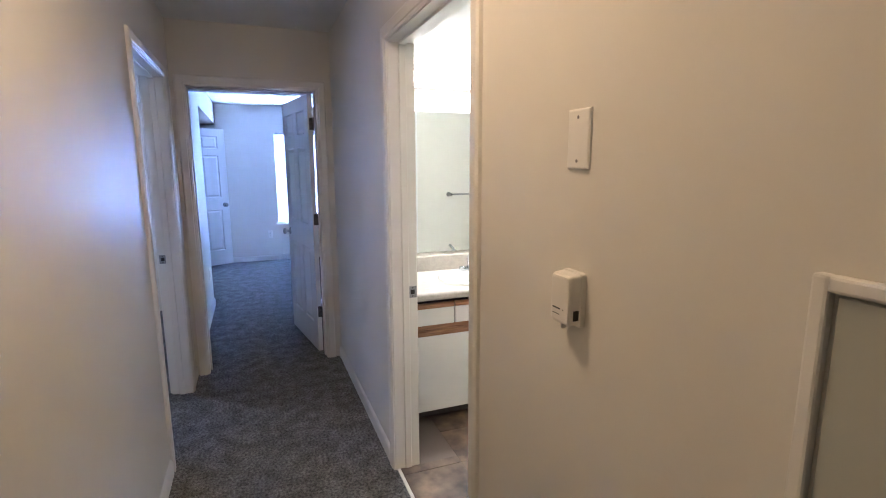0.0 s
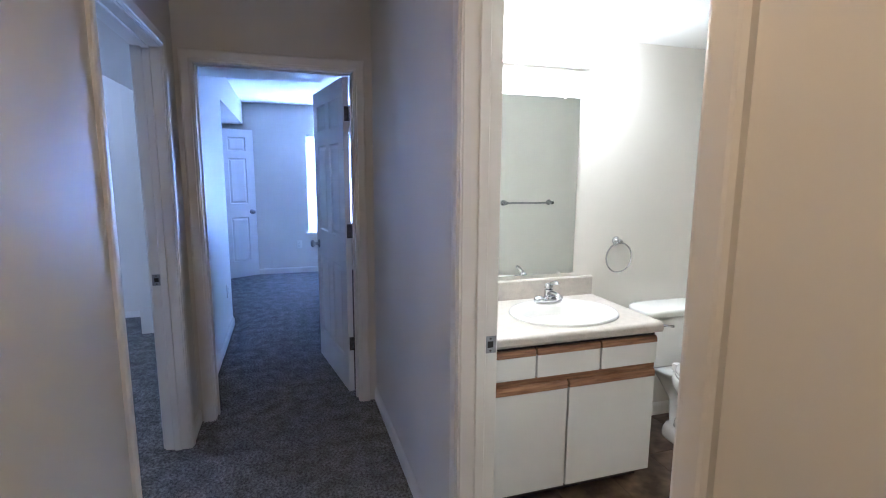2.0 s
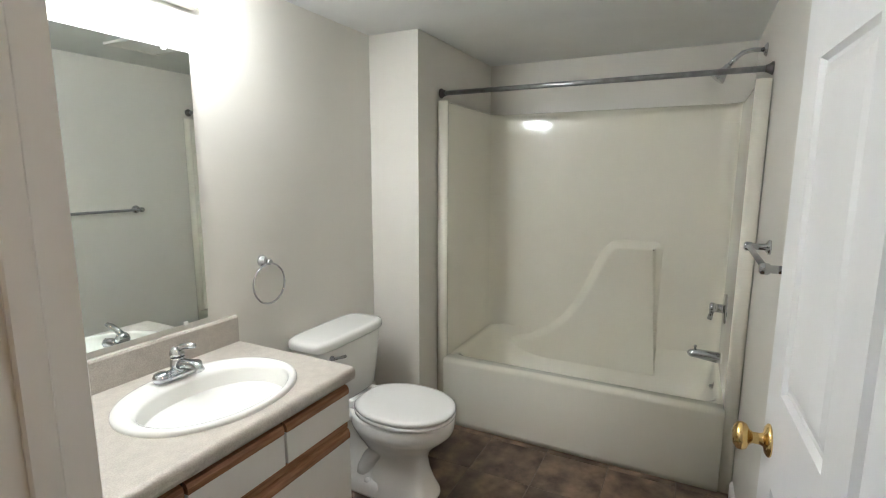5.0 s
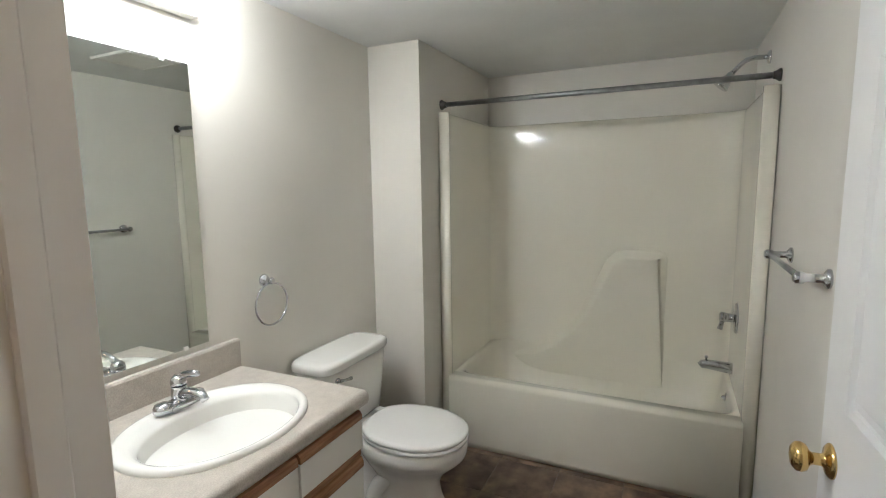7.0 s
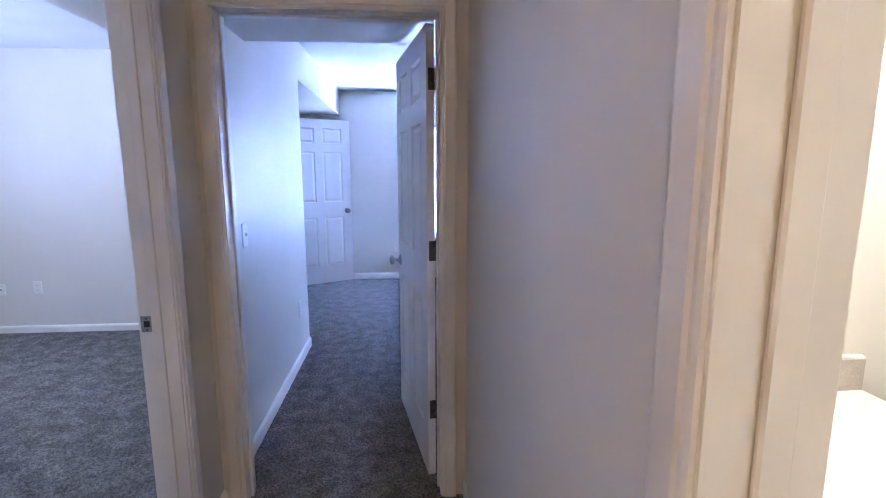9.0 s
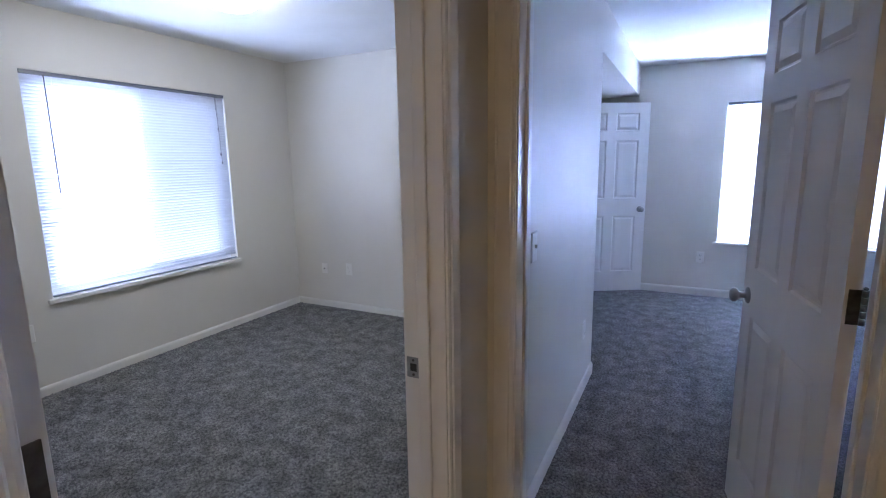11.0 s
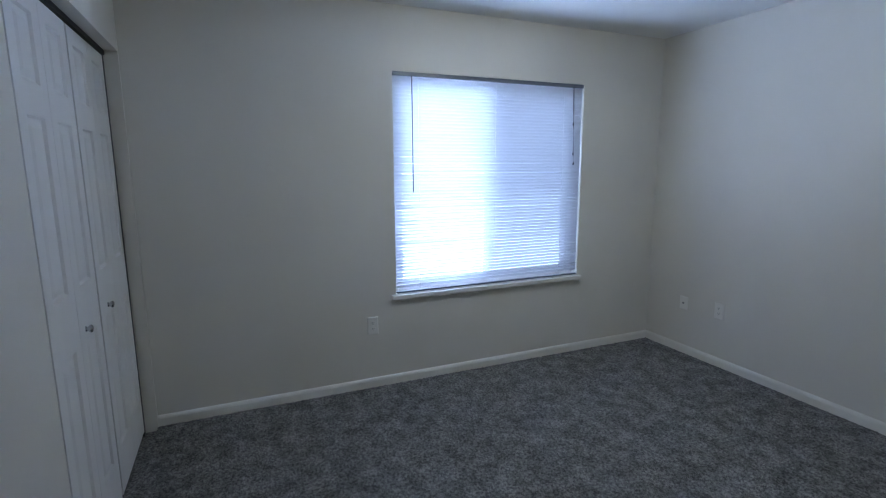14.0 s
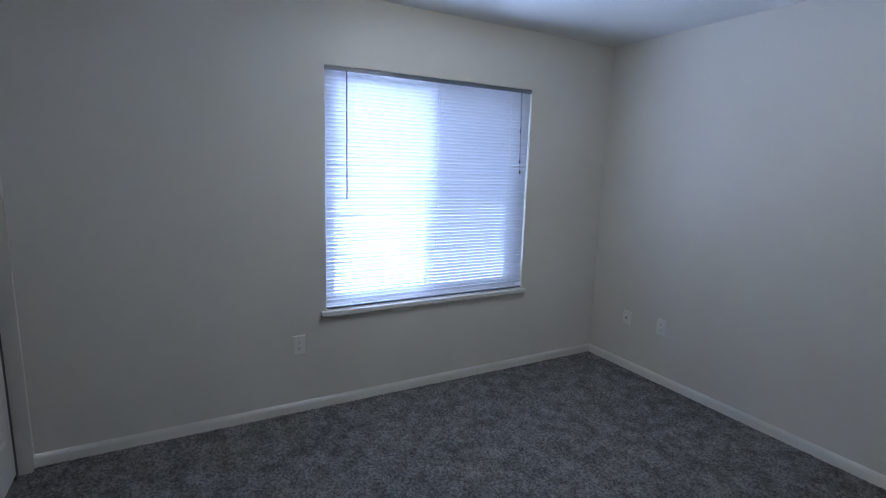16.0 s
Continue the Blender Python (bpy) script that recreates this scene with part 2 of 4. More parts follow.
def wall(name, x0, x1, y0, y1, along, holes=(), label="smooth off-white painted drywall wall", top=TOP):
    """A wall box with openings through it: holes are (from, to, sill, head) along its run."""
    bm = bmesh.new()
    lo, hi = (x0, x1) if along == "x" else (y0, y1)

    def put(a, b, z0, z1):
        if b - a > 1e-4 and z1 - z0 > 1e-4:
            if along == "x":
                box(bm, a, b, y0, y1, z0, z1)
            else:
                box(bm, x0, x1, a, b, z0, z1)
    cur = lo
    for a, b, z0, z1 in sorted(holes):
        put(cur, a, 0, top)
        put(a, b, 0, z0)
        put(a, b, z1, top)
        cur = b
    put(cur, hi, 0, top)
    bmesh.ops.remove_doubles(bm, verts=bm.verts, dist=1e-5)
    return tagged(mesh_ob(name, bm, M_WALL), label, "wall", kind=STRUCT)


XL0, XL1 = -0.53, -0.415       # hall's left wall
XR0, XR1 = 0.63, 0.75          # hall's right wall
YE0, YE1 = 3.87, 4.0           # hall's end wall
D2 = (2.70, 3.588)             # bedroom doorway
DB = (1.368, 2.275)              # bathroom doorway
DE = (-0.335, 0.53)           # end doorway
HEAD = 2.04
BX, BY0, BY1 = 3.62, 1.365, 3.165   # bathroom
WX, NY = -3.47, 6.32           # bedroom's window wall and north wall
CY = 2.71                      # bedroom's closet wall
MY = 8.30                      # main bedroom's far wall
W2 = (4.125, 5.575, 0.615, 2.03)
WM = (0.41, 1.83, 0.575, 1.99)
CL = (-3.45, -2.025, 0.0, 2.02)

wall("wall_hall_west", XL0, XL1, -1.5, 5.83, "y", [(D2[0], D2[1], 0, HEAD)])
wall("wall_hall_east", XR0, XR1, -1.5, YE0, "y", [(DB[0], DB[1], 0, HEAD)])
wall("wall_hall_end", XL1, 3.8, YE0, YE1, "x", [(DE[0], DE[1], 0, HEAD)])
wall("wall_hall_back", XL1, XR0, -1.62, -1.5, "x")
wall("wall_bath_mirror", XR1, BX + 0.12, BY1, BY1 + 0.12, "x")
wall("wall_bath_south", XR1, BX + 0.12, BY0 - 0.12, BY0, "x")
wall("wall_bath_back", BX, BX + 0.12, BY0, BY1, "y")
wall("wall_bath_chase", 2.64, BX, 2.875, BY1, "x", label="boxed-out painted drywall chase beside the bathtub")
wall("wall_bedroom_window", WX - 0.14, WX, 1.8, NY + 0.12, "y", [W2])
wall("wall_bedroom_closet", WX, XL0, CY - 0.12, CY, "x", [CL])
wall("wall_closet_back", WX, XL0, 1.80, 1.92, "x")
wall("wall_bedroom_north", WX, -1.16, NY, NY + 0.12, "x")
wall("wall_nook_west", -1.16, -1.04, 5.71, MY, "y", [(7.05, 7.90, 0, HEAD)])
wall("wall_nook_south", -1.04, XL0, 5.71, 5.83, "x")
wall("wall_main_far", -1.9, 3.92, MY, MY + 0.14, "x", [WM])
wall("wall_main_east", 3.8, 3.92, YE0, MY, "y")
wall("wall_nook_closet_west", -1.9, -1.78, 6.44, MY, "y")


def slab(name, b, mat, label, cat):
    return tagged(box_ob(name, b, mat), label, cat, kind=STRUCT)


slab("floor", (-3.61, 3.92, -1.62, 8.44, -0.12, 0.0), M_CARPET, "mottled grey cut-pile carpet over the floor", "carpet floor")
LIFT = 0.018                   # bedroom carpet over its pad


def padded_carpet():
    """The bedroom carpet, a little higher than the hall's, sloping down in the doorway."""
    bm = bmesh.new()
    prism(bm, [(WX, 0.0), (WX, LIFT), (XL0 - 0.04, LIFT), (XL0, 0.012), (XL1, 0.0002), (XL1, 0.0)], "y", D2[0] + 0.013, D2[1] - 0.013)
    box(bm, WX, XL0 - 0.0005, CY, D2[0] + 0.013, 0.0, LIFT)
    box(bm, WX, XL0 - 0.0005, D2[1] - 0.013, NY, 0.0, LIFT)
    tagged(mesh_ob("floor_bedroom", bm, M_CARPET), "mottled grey cut-pile carpet over the bedroom floor", "carpet floor", kind=STRUCT)


padded_carpet()
slab("ceiling_hall", (XL1, XR0, -1.5, YE0, 2.44, 2.60), M_CEIL, "flat white painted hall ceiling", "ceiling")
slab("ceiling_bath", (XR1, BX, BY0, BY1, 2.138, 2.60), M_CEIL, "low flat white bathroom ceiling", "ceiling")
slab("ceiling_bedroom", (WX, XL0, CY, NY, 2.41, 2.60), M_CEIL, "flat white painted bedroom ceiling", "ceiling")
slab("ceiling_closet", (WX, XL0, 1.92, CY - 0.12, 2.41, 2.60), M_CEIL, "flat white closet ceiling", "ceiling")
slab("ceiling_main", (-1.04, 3.8, YE1, MY, 2.40, 2.60), M_CEIL, "flat white painted main bedroom ceiling", "ceiling")
slab("ceiling_nook_closet", (-1.78, -1.16, 6.44, MY, 2.11, 2.60), M_CEIL, "low white closet ceiling", "ceiling")
slab("soffit_bedroom", (-1.03, XL0, CY, 5.71, 2.10, 2.41), M_WALL, "painted drywall soffit box below the ceiling", "soffit")
slab("soffit_main_entry", (XL1, 3.8, YE1, 4.555, 2.075, 2.40), M_WALL, "painted drywall soffit above the bedroom entry", "soffit")
slab("soffit_main_nook", (-1.04, XL1, 5.83, MY, 2.105, 2.40), M_WALL, "painted drywall soffit box above the nook", "soffit")
# unseen slab, added over all rooms to keep the sky's light out
slab("roof", (-3.75, 4.0, -1.8, 8.6, 2.60, 2.75), M_CEIL, "unseen flat slab added over the ceilings to block the sky", "roof")
slab("ground", (-400, 400, -400, 400, -0.6, -0.3), M_GRASS, "plain mown lawn around the building", "ground")


# ---- baseboards ----
def baseboard(x0, y0, x1, y1, nx, ny):
    """A moulded board along a wall from one point to another; (nx, ny) points into the room."""
    prof = [(0, 0.0), (0.013, 0.0), (0.013, 0.062), (0.010, 0.072), (0.005, 0.079), (0, 0.082)]
    bm = bmesh.new()
    loft(bm, [[(x + nx * d, y + ny * d, z) for d, z in prof] for x, y in ((x0, y0), (x1, y1))], smooth=False)
    return tagged(mesh_ob("baseboard", bm, M_TRIM), "low moulded white painted baseboard along the wall", "baseboard", "baseboards", STRUCT)


C = 0.062   # casing width
baseboard(XL1, -1.5, XL1, D2[0] - C - 0.004, 1, 0)
baseboard(XL1, D2[1] + C + 0.004, XL1, YE0, 1, 0)
baseboard(XR0, -1.5, XR0, DB[0] - C - 0.004, -1, 0)
baseboard(XR0, DB[1] + C + 0.004, XR0, YE0, -1, 0)
baseboard(XL1, YE1, XL1, 5.83, 1, 0)
baseboard(-1.04, MY, 3.8, MY, 0, -1)
baseboard(3.8, YE1, 3.8, MY, -1, 0)
baseboard(DE[1] + C + 0.02, YE1, 3.8, YE1, 0, 1)
baseboard(-1.04, 5.83, XL1, 5.83, 0, 1)
baseboard(-1.04, 5.84, -1.04, 6.98, 1, 0)
baseboard(WX, CY, WX, NY, 1, 0)
baseboard(WX, NY, -1.16, NY, 0, -1)
baseboard(-2.025, CY, XL0 - 0.02, CY, 0, 1)
baseboard(XL0, D2[1] + C + 0.004, XL0, 5.71, -1, 0)
baseboard(1.60, BY0, 2.82, BY0, 0, 1)
baseboard(1.68, BY1, 2.64, BY1, 0, -1)
baseboard(2.64, 2.875, 2.64, BY1, -1, 0)

# ---- door frames ----
CASE = [(0.0, 0.0), (0.0, 0.008), (0.006, 0.0105), (0.012, 0.0105), (0.016, 0.0145), (0.040, 0.0165), (0.050, 0.0175), (0.056, 0.016), (C, 0.011), (C, 0.0)]


def door_frame(name, along, lo, hi, f0, f1, stop_at, stop_w, faces=(True, True)):
    """Jambs, stops and moulded casings of a doorway through the wall between f0 and f1. stop_at: where the stop begins across the wall."""
    base = tagged(empty(name, pose(0, 0, 0)), "white painted wooden door frame with moulded casing", "door frame", "door frames", STRUCT)

    def P(a, d, z):
        return (a, d, z) if along == "x" else (d, a, z)

    def bx(n, a0, a1, d0, d1, z0, z1, r=0.0015):
        if along == "x":
            box_ob(n, (a0, a1, d0, d1, z0, z1), M_TRIM, r, base, 1)
        else:
            box_ob(n, (d0, d1, a0, a1, z0, z1), M_TRIM, r, base, 1)
    J = 0.012
    e = 0.002
    bx("jamb", lo - 0.001, lo + J, f0 - e, f1 + e, 0, HEAD)
    bx("jamb", hi - J, hi + 0.001, f0 - e, f1 + e, 0, HEAD)
    bx("head_jamb", lo + J, hi - J, f0 - e, f1 + e, HEAD - J, HEAD + 0.001)
    s0, s1 = stop_at, stop_at + stop_w
    bx("stop", lo + J, lo + J + 0.010, s0, s1, 0, HEAD - J, 0.003)
    bx("stop", hi - J - 0.010, hi - J, s0, s1, 0, HEAD - J, 0.003)
    bx("stop", lo + J + 0.010, hi - J - 0.010, s0, s1, HEAD - J - 0.010, HEAD - J, 0.003)
    for on, face, out in ((faces[0], f0, -1), (faces[1], f1, 1)):
        if not on:
            continue
        inset = 0.005
        a, b, h = lo + J - inset, hi - J + inset, HEAD - J + inset
        for edge, way in ((a, -1), (b, 1)):
            bm = bmesh.new()
            loft(bm, [[P(edge + way * u, face + out * d, 0) for u, d in CASE],
                      [P(edge + way * u, face + out * d, h + u) for u, d in CASE]], smooth=False)
            mesh_ob("casing", bm, M_TRIM, parent=base)
        bm = bmesh.new()
        loft(bm, [[P(a - u, face + out * d, h + u) for u, d in CASE],
                  [P(b + u, face + out * d, h + u) for u, d in CASE]], smooth=False)
        mesh_ob("head_casing", bm, M_TRIM, parent=base)
    return base


door_frame("door_frame_bedroom", "y", D2[0], D2[1], XL0, XL1, XL0 + 0.04, 0.034)
door_frame("door_frame_bath", "y", DB[0], DB[1], XR0, XR1, XR1 - 0.074, 0.034, (True, False))
door_frame("door_frame_main", "x", DE[0], DE[1], YE0, YE1, YE1 - 0.074, 0.034)
door_frame("door_frame_nook", "y", 7.05, 7.90, -1.16, -1.04, -1.114, 0.034)


def strike(name, m):
    """A strike plate with its latch hole, on a jamb; x points out of the jamb, y across it."""
    base = tagged(empty(name, m), "small worn steel strike plate on the door jamb", "strike plate", "strike plates")
    bm = bmesh.new()
    box(bm, 0, 0.0025, -0.019, 0.019, -0.028, -0.011)
    box(bm, 0, 0.0025, -0.019, 0.019, 0.011, 0.028)
    box(bm, 0, 0.0025, -0.019, -0.010, -0.011, 0.011)
    box(bm, 0, 0.0025, 0.010, 0.019, -0.011, 0.011)
    box(bm, 0, 0.005, 0.019, 0.026, -0.014, 0.014, r=0.001)
    mesh_ob("plate", bm, M_STEEL, parent=base)
    box_ob("latch_hole", (0, 0.001, -0.010, 0.010, -0.011, 0.011), M_SLOT, parent=base)
    for z in (-0.02, 0.02):
        mesh_ob("screw", lathe(bmesh.new(), [(0.004, 0), (0.003, 0.0015)], 10, Matrix.Translation((0.0025, 0, z)) @ pose(0, 0, 0, 0, 90, 0)), M_HINGE, parent=base)


strike("strike_plate", pose(XL0 + 0.022, D2[1] - 0.0125, 0.92, 0, 0, -90))
strike("strike_plate", pose(XR1 - 0.022, DB[1] - 0.0125, 0.91, 0, 0, -90) @ pose(0, 0, 0, 180, 0, 0))


# ---- doors ----
def sunk_panel(bm, x0, x1, z0, z1, y, out):
    """A raised field inside a moulded recess on the face at y; out is the way that the face looks."""
    steps = ((0.0, 0.0), (0.007, -0.009), (0.014, -0.010), (0.036, -0.002))
    rings = []
    for inset, d in steps:
        rings.append([(x0 + inset, y + out * d, z0 + inset), (x1 - inset, y + out * d, z0 + inset), (x1 - inset, y + out * d, z1 - inset), (x0 + inset, y + out * d, z1 - inset)])
    vv = [[bm.verts.new(p) for p in ring] for ring in rings]
    for a, b in zip(vv, vv[1:]):
        for i in range(4):
            bm.faces.new((a[i], a[(i + 1) % 4], b[(i + 1) % 4], b[i]))
    bm.faces.new(vv[-1])


def panel_leaf(name, w, h, t, cols, rows, parent, mat=None, z_off=0.012):
    """A moulded door leaf in x from 0 to w, y from -t to 0. cols and rows: spans of the panels."""
    bm = bmesh.new()
    xs = sorted({0, w, *[c for s_ in cols for c in s_]})
    zs = sorted({0, h, *[c for s_ in rows for c in s_]})
    for y, out in ((0.0, 1), (-t, -1)):
        for xa, xb in zip(xs, xs[1:]):
            for za, zb in zip(zs, zs[1:]):
                if (xa, xb) in cols and (za, zb) in rows:
                    sunk_panel(bm, xa, xb, za, zb, y, out)
                else:
                    bm.faces.new([bm.verts.new(p) for p in ((xa, y, za), (xb, y, za), (xb, y, zb), (xa, y, zb))])
    for q in (((0, 0), (w, 0)), ((w, 0), (w, h)), ((w, h), (0, h)), ((0, h), (0, 0))):
        (xa, za), (xb, zb) = q
        bm.faces.new([bm.verts.new(p) for p in ((xa, -t, za), (xb, -t, zb), (xb, 0, zb), (xa, 0, za))])
    bmesh.ops.remove_doubles(bm, verts=bm.verts, dist=1e-5)
    for v in bm.verts:
        v.co.z += z_off
    return mesh_ob(name, bm, mat or M_DOOR, parent=parent)


KNOB = [(0.033, 0.0), (0.033, 0.003), (0.027, 0.008), (0.014, 0.011), (0.0115, 0.016), (0.0115, 0.030), (0.016, 0.036), (0.0255, 0.041), (0.0285, 0.049), (0.027, 0.057), (0.019, 0.0635), (0.006, 0.066)]


def six_panel_door(name, m, w, knob_mat, label, hinge_side=1, knob_z=0.915, knobs=(0, 1)):
    """A hinged six-panel door; its hinge edge at x 0, closed face at y 0, leaf behind it."""
    t = 0.035
    base = tagged(empty(name, m), label, "door", "six-panel doors", STRUCT)
    st, mid = 0.11, 0.10
    pw = (w - 2 * st - mid) / 2
    cols = [(st, st + pw), (st + pw + mid, w - st)]
    rows = [(0.22, 0.83), (1.02, 1.63), (1.73, 1.91)]
    panel_leaf("leaf", w, 2.015, t, cols, rows, base)
    for side in knobs:
        bm = bmesh.new()
        mm = Matrix.Translation((w - 0.062, 0 if side else -t, knob_z)) @ pose(0, 0, 0, -90 if side else 90, 0, 0)
        lathe(bm, KNOB, 28, mm)
        mesh_ob("knob", bm, knob_mat, parent=base)
    box_ob("latch_plate", (w - 0.0005, w + 0.0015, -t + 0.006, -0.006, knob_z - 0.028, knob_z + 0.028), knob_mat, parent=base)
    for z in (0.34, 1.085, 1.81):
        bm = bmesh.new()
        y = 0.006 if hinge_side > 0 else -t - 0.006
        for k in range(5):
            lathe(bm, [(0.0072, 0), (0.0072, 0.0168)], 12, Matrix.Translation((-0.004, y, z - 0.0445 + 0.0178 * k)))
        lathe(bm, [(0.0045, 0), (0.006, 0.004), (0.003, 0.008)], 12, Matrix.Translation((-0.004, y, z + 0.0445)))
        ya, yb = (-t + 0.008, 0.006) if hinge_side > 0 else (-t - 0.006, -0.008)
        box(bm, -0.0032, -0.0004, ya, yb, z - 0.0445, z + 0.0445)
        mesh_ob("hinge", bm, M_HINGE, parent=base)
    return base


def hinged(hx, hy, deg, z=0.0):
    """Pose of a door whose hinge edge stands at (hx, hy) and whose leaf runs off at deg."""
    return pose(hx, hy, z, 0, 0, deg)


# bathroom door stands open into the bathroom, along its south wall
six_panel_door("door_bath", hinged(0.757, 1.408, 2.5), 0.86, M_BRASS, "white six-panel bathroom door with brass knob, standing open", knobs=(1,))
# bedroom door stands open into the bedroom, near the closet
six_panel_door("door_bedroom", hinged(-0.537, 2.748, 180.4, LIFT), 0.79, M_BRASS, "white six-panel bedroom door, standing open", 1, knob_z=0.93, knobs=(0,))
# main bedroom door opens inwards and to the side
six_panel_door("door_main", hinged(DE[1] - 0.024, YE1 + 0.014, 99.5) @ Matrix.Translation((0, 0.035, 0)), 0.80, M_STEEL, "white six-panel door with dark hinges, standing open", -1)
six_panel_door("door_nook", hinged(-1.02, 7.885, 29), 0.81, M_STEEL, "white six-panel nook door, standing ajar")


# ---- bathroom ----
def vinyl_floor():
    base = tagged(box_ob("floor_bath", (XR1 - 0.10, BX, BY0, BY1, -0.002, 0.004), M_GROUT), "brown mottled stone-look vinyl tile floor", "tile floor", kind=STRUCT)
    s, g = 0.305, 0.0022
    bm = bmesh.new()
    box(bm, -s / 2 + g, s / 2 - g, -s / 2 + g, s / 2 - g, 0, 0.0022, r=0.0008, seg=1)
    me = None
    y = BY0 + s / 2 - 0.08
    while y < BY1 + s / 2:
        x = XR1 - 0.10 + s / 2
        while x < 2.95:
            x0, x1 = max(x - s / 2, XR1 - 0.10), min(x + s / 2, BX)
            y0, y1 = max(y - s / 2, BY0), min(y + s / 2, BY1)
            if x0 < XR1 - 0.05:
                y0, y1 = max(y0, DB[0] + 0.013), min(y1, DB[1] - 0.013)
            if y1 - y0 > 0.02 and x1 - x0 > 0.02:
                if x1 - x0 > s - 0.001 and y1 - y0 > s - 0.001:
                    if me is None:
                        t_ = mesh_ob("tile", bm, M_VINYL, parent=base, m=pose(x, y, 0.004))
                        me = t_.data
                    else:
                        t_ = new("tile", me)
                        t_.parent, t_.matrix_basis = base, pose(x, y, 0.004)
                else:
                    box_ob("tile", (x0 + g - x, x1 - g - x, y0 + g - y, y1 - g - y, 0, 0.0022), M_VINYL, parent=base, m=pose(x, y, 0.004))
            x += s
        y += s


def vanity():
    base = tagged(empty("vanity_cabinet", pose(XR1 + 0.002, BY1 - 0.002, 0.006)), "white melamine vanity cabinet with oak finger pulls", "vanity")
    W, D = 0.945, 0.55
    F = -D
    bm = bmesh.new()
    box(bm, 0, W - 0.003, F + 0.018, -0.002, 0.08, 0.745)
    mesh_ob("body", bm, M_MELA, parent=base)
    box_ob("toe_kick", (0, W - 0.003, F + 0.085, -0.01, 0, 0.0798), M_KICK, parent=base)
    # near-black sheet: shade painted behind the fronts and under the counter
    box_ob("painted_gap_shade", (0.001, W - 0.005, F + 0.014, F + 0.0178, 0.085, 0.7505), M_GAP_SHADE, parent=base)
    g = 0.0045
    xs = [0.0, 0.337, 0.649, W]
    oak = [(0, 0.0), (0.019, 0.0), (0.019, 0.014), (0.013, 0.024), (0.004, 0.027), (0, 0.027)]

    def front(name, a, b, z0, z1, oh):
        dd = box_ob(name, (a + g, b - g, F - 0.004, F + 0.0138, z0, z1 - oh), M_MELA, 0.0012, base, 1)
        bm2 = bmesh.new()
        k = oh / 0.027
        prism(bm2, [(F + 0.0138 - u * 0.98, z1 - oh + 0.0005 + v * k) for u, v in oak], "x", a + g, b - g)
        mesh_ob("pull", bm2, M_OAK, parent=dd)
    for a, b in zip(xs, xs[1:]):
        front("drawer_front", a, b, 0.602, 0.728, 0.029)
    for a, b in ((0.0, 0.494), (0.494, W)):
        front("cabinet_door", a, b, 0.082, 0.572, 0.034)
    box_ob("rail", (0.001, W - 0.005, F + 0.004, F + 0.0138, 0.5735, 0.600), M_OAK, 0.001, base, 1)


def counter():
    base = tagged(empty("countertop", pose(XR1 + 0.002, BY1 - 0.002, 0.0)), "speckled beige laminate countertop with curved backsplash", "countertop")
    W, D = 0.952, 0.575
    y0 = -D
    prof = [(-0.024, 0.757), (-0.024, 0.895), (-0.020, 0.902), (-0.004, 0.903), (0, 0.898), (0, 0.757)]
    bm = bmesh.new()
    deck = [(-0.0245, 0.757), (-0.0245, 0.800)]
    deck += [(y0 + 0.018 - 0.018 * math.sin(a), 0.782 + 0.018 * math.cos(a)) for a in [i * math.pi / 12 for i in range(7)]]
    deck += [(y0, 0.768), (y0 + 0.005, 0.757)]
    # deck with an oval cut for the basin: front strip, back strip and two side strips round it
    seg = 48
    cx, cy, a_, b_ = SINK
    oval = superellipse(cx, cy, a_ - 0.012, b_ - 0.012, 2.1, seg)
    prism(bm, [(y, z) for y, z in deck], "x", 0.0, cx - a_ - 0.002)
    prism(bm, [(y, z) for y, z in deck], "x", cx + a_ + 0.002, W)
    mid0, mid1 = cx - a_ - 0.002, cx + a_ + 0.002
    yf, yb = y0 + 0.030, -0.0245
    prism(bm, [(yf, 0.757), (yf, 0.800)] + deck[2:], "x", mid0, mid1)
    ring_o = []
    for x, y in oval:
        dx, dy = x - cx, y - cy
        kx = ((mid1 if dx > 0 else mid0) - cx) / dx if abs(dx) > 1e-6 else 1e9
        ky = ((yb if dy > 0 else yf) - cy) / dy if abs(dy) > 1e-6 else 1e9
        k = min(kx, ky)
        ring_o.append((cx + dx * k, cy + dy * k))
    vo = [bm.verts.new((x, y, 0.800)) for x, y in ring_o]
    vi = [bm.verts.new((x, y, 0.800)) for x, y in oval]
    vb = [bm.verts.new((x, y, 0.765)) for x, y in oval]
    for i in range(seg):
        j = (i + 1) % seg
        bm.faces.new((vo[i], vo[j], vi[j], vi[i]))
        bm.faces.new((vi[i], vi[j], vb[j], vb[i]))
    for sx, sy in ((mid0, yf), (mid0, yb), (mid1, yf), (mid1, yb)):
        near = sorted(range(seg), key=lambda i: (ring_o[i][0] - sx) ** 2 + (ring_o[i][1] - sy) ** 2)[:2]
        c_ = bm.verts.new((sx, sy, 0.800))
        bm.faces.new((vo[near[0]], vo[near[1]], c_))
    mesh_ob("deck", bm, M_COUNTER, parent=base)
    bm = bmesh.new()
    prism(bm, prof, "x", 0.0, W)
    mesh_ob("backsplash", bm, M_COUNTER, parent=base)


SINK = (0.60, -0.316, 0.262, 0.215)


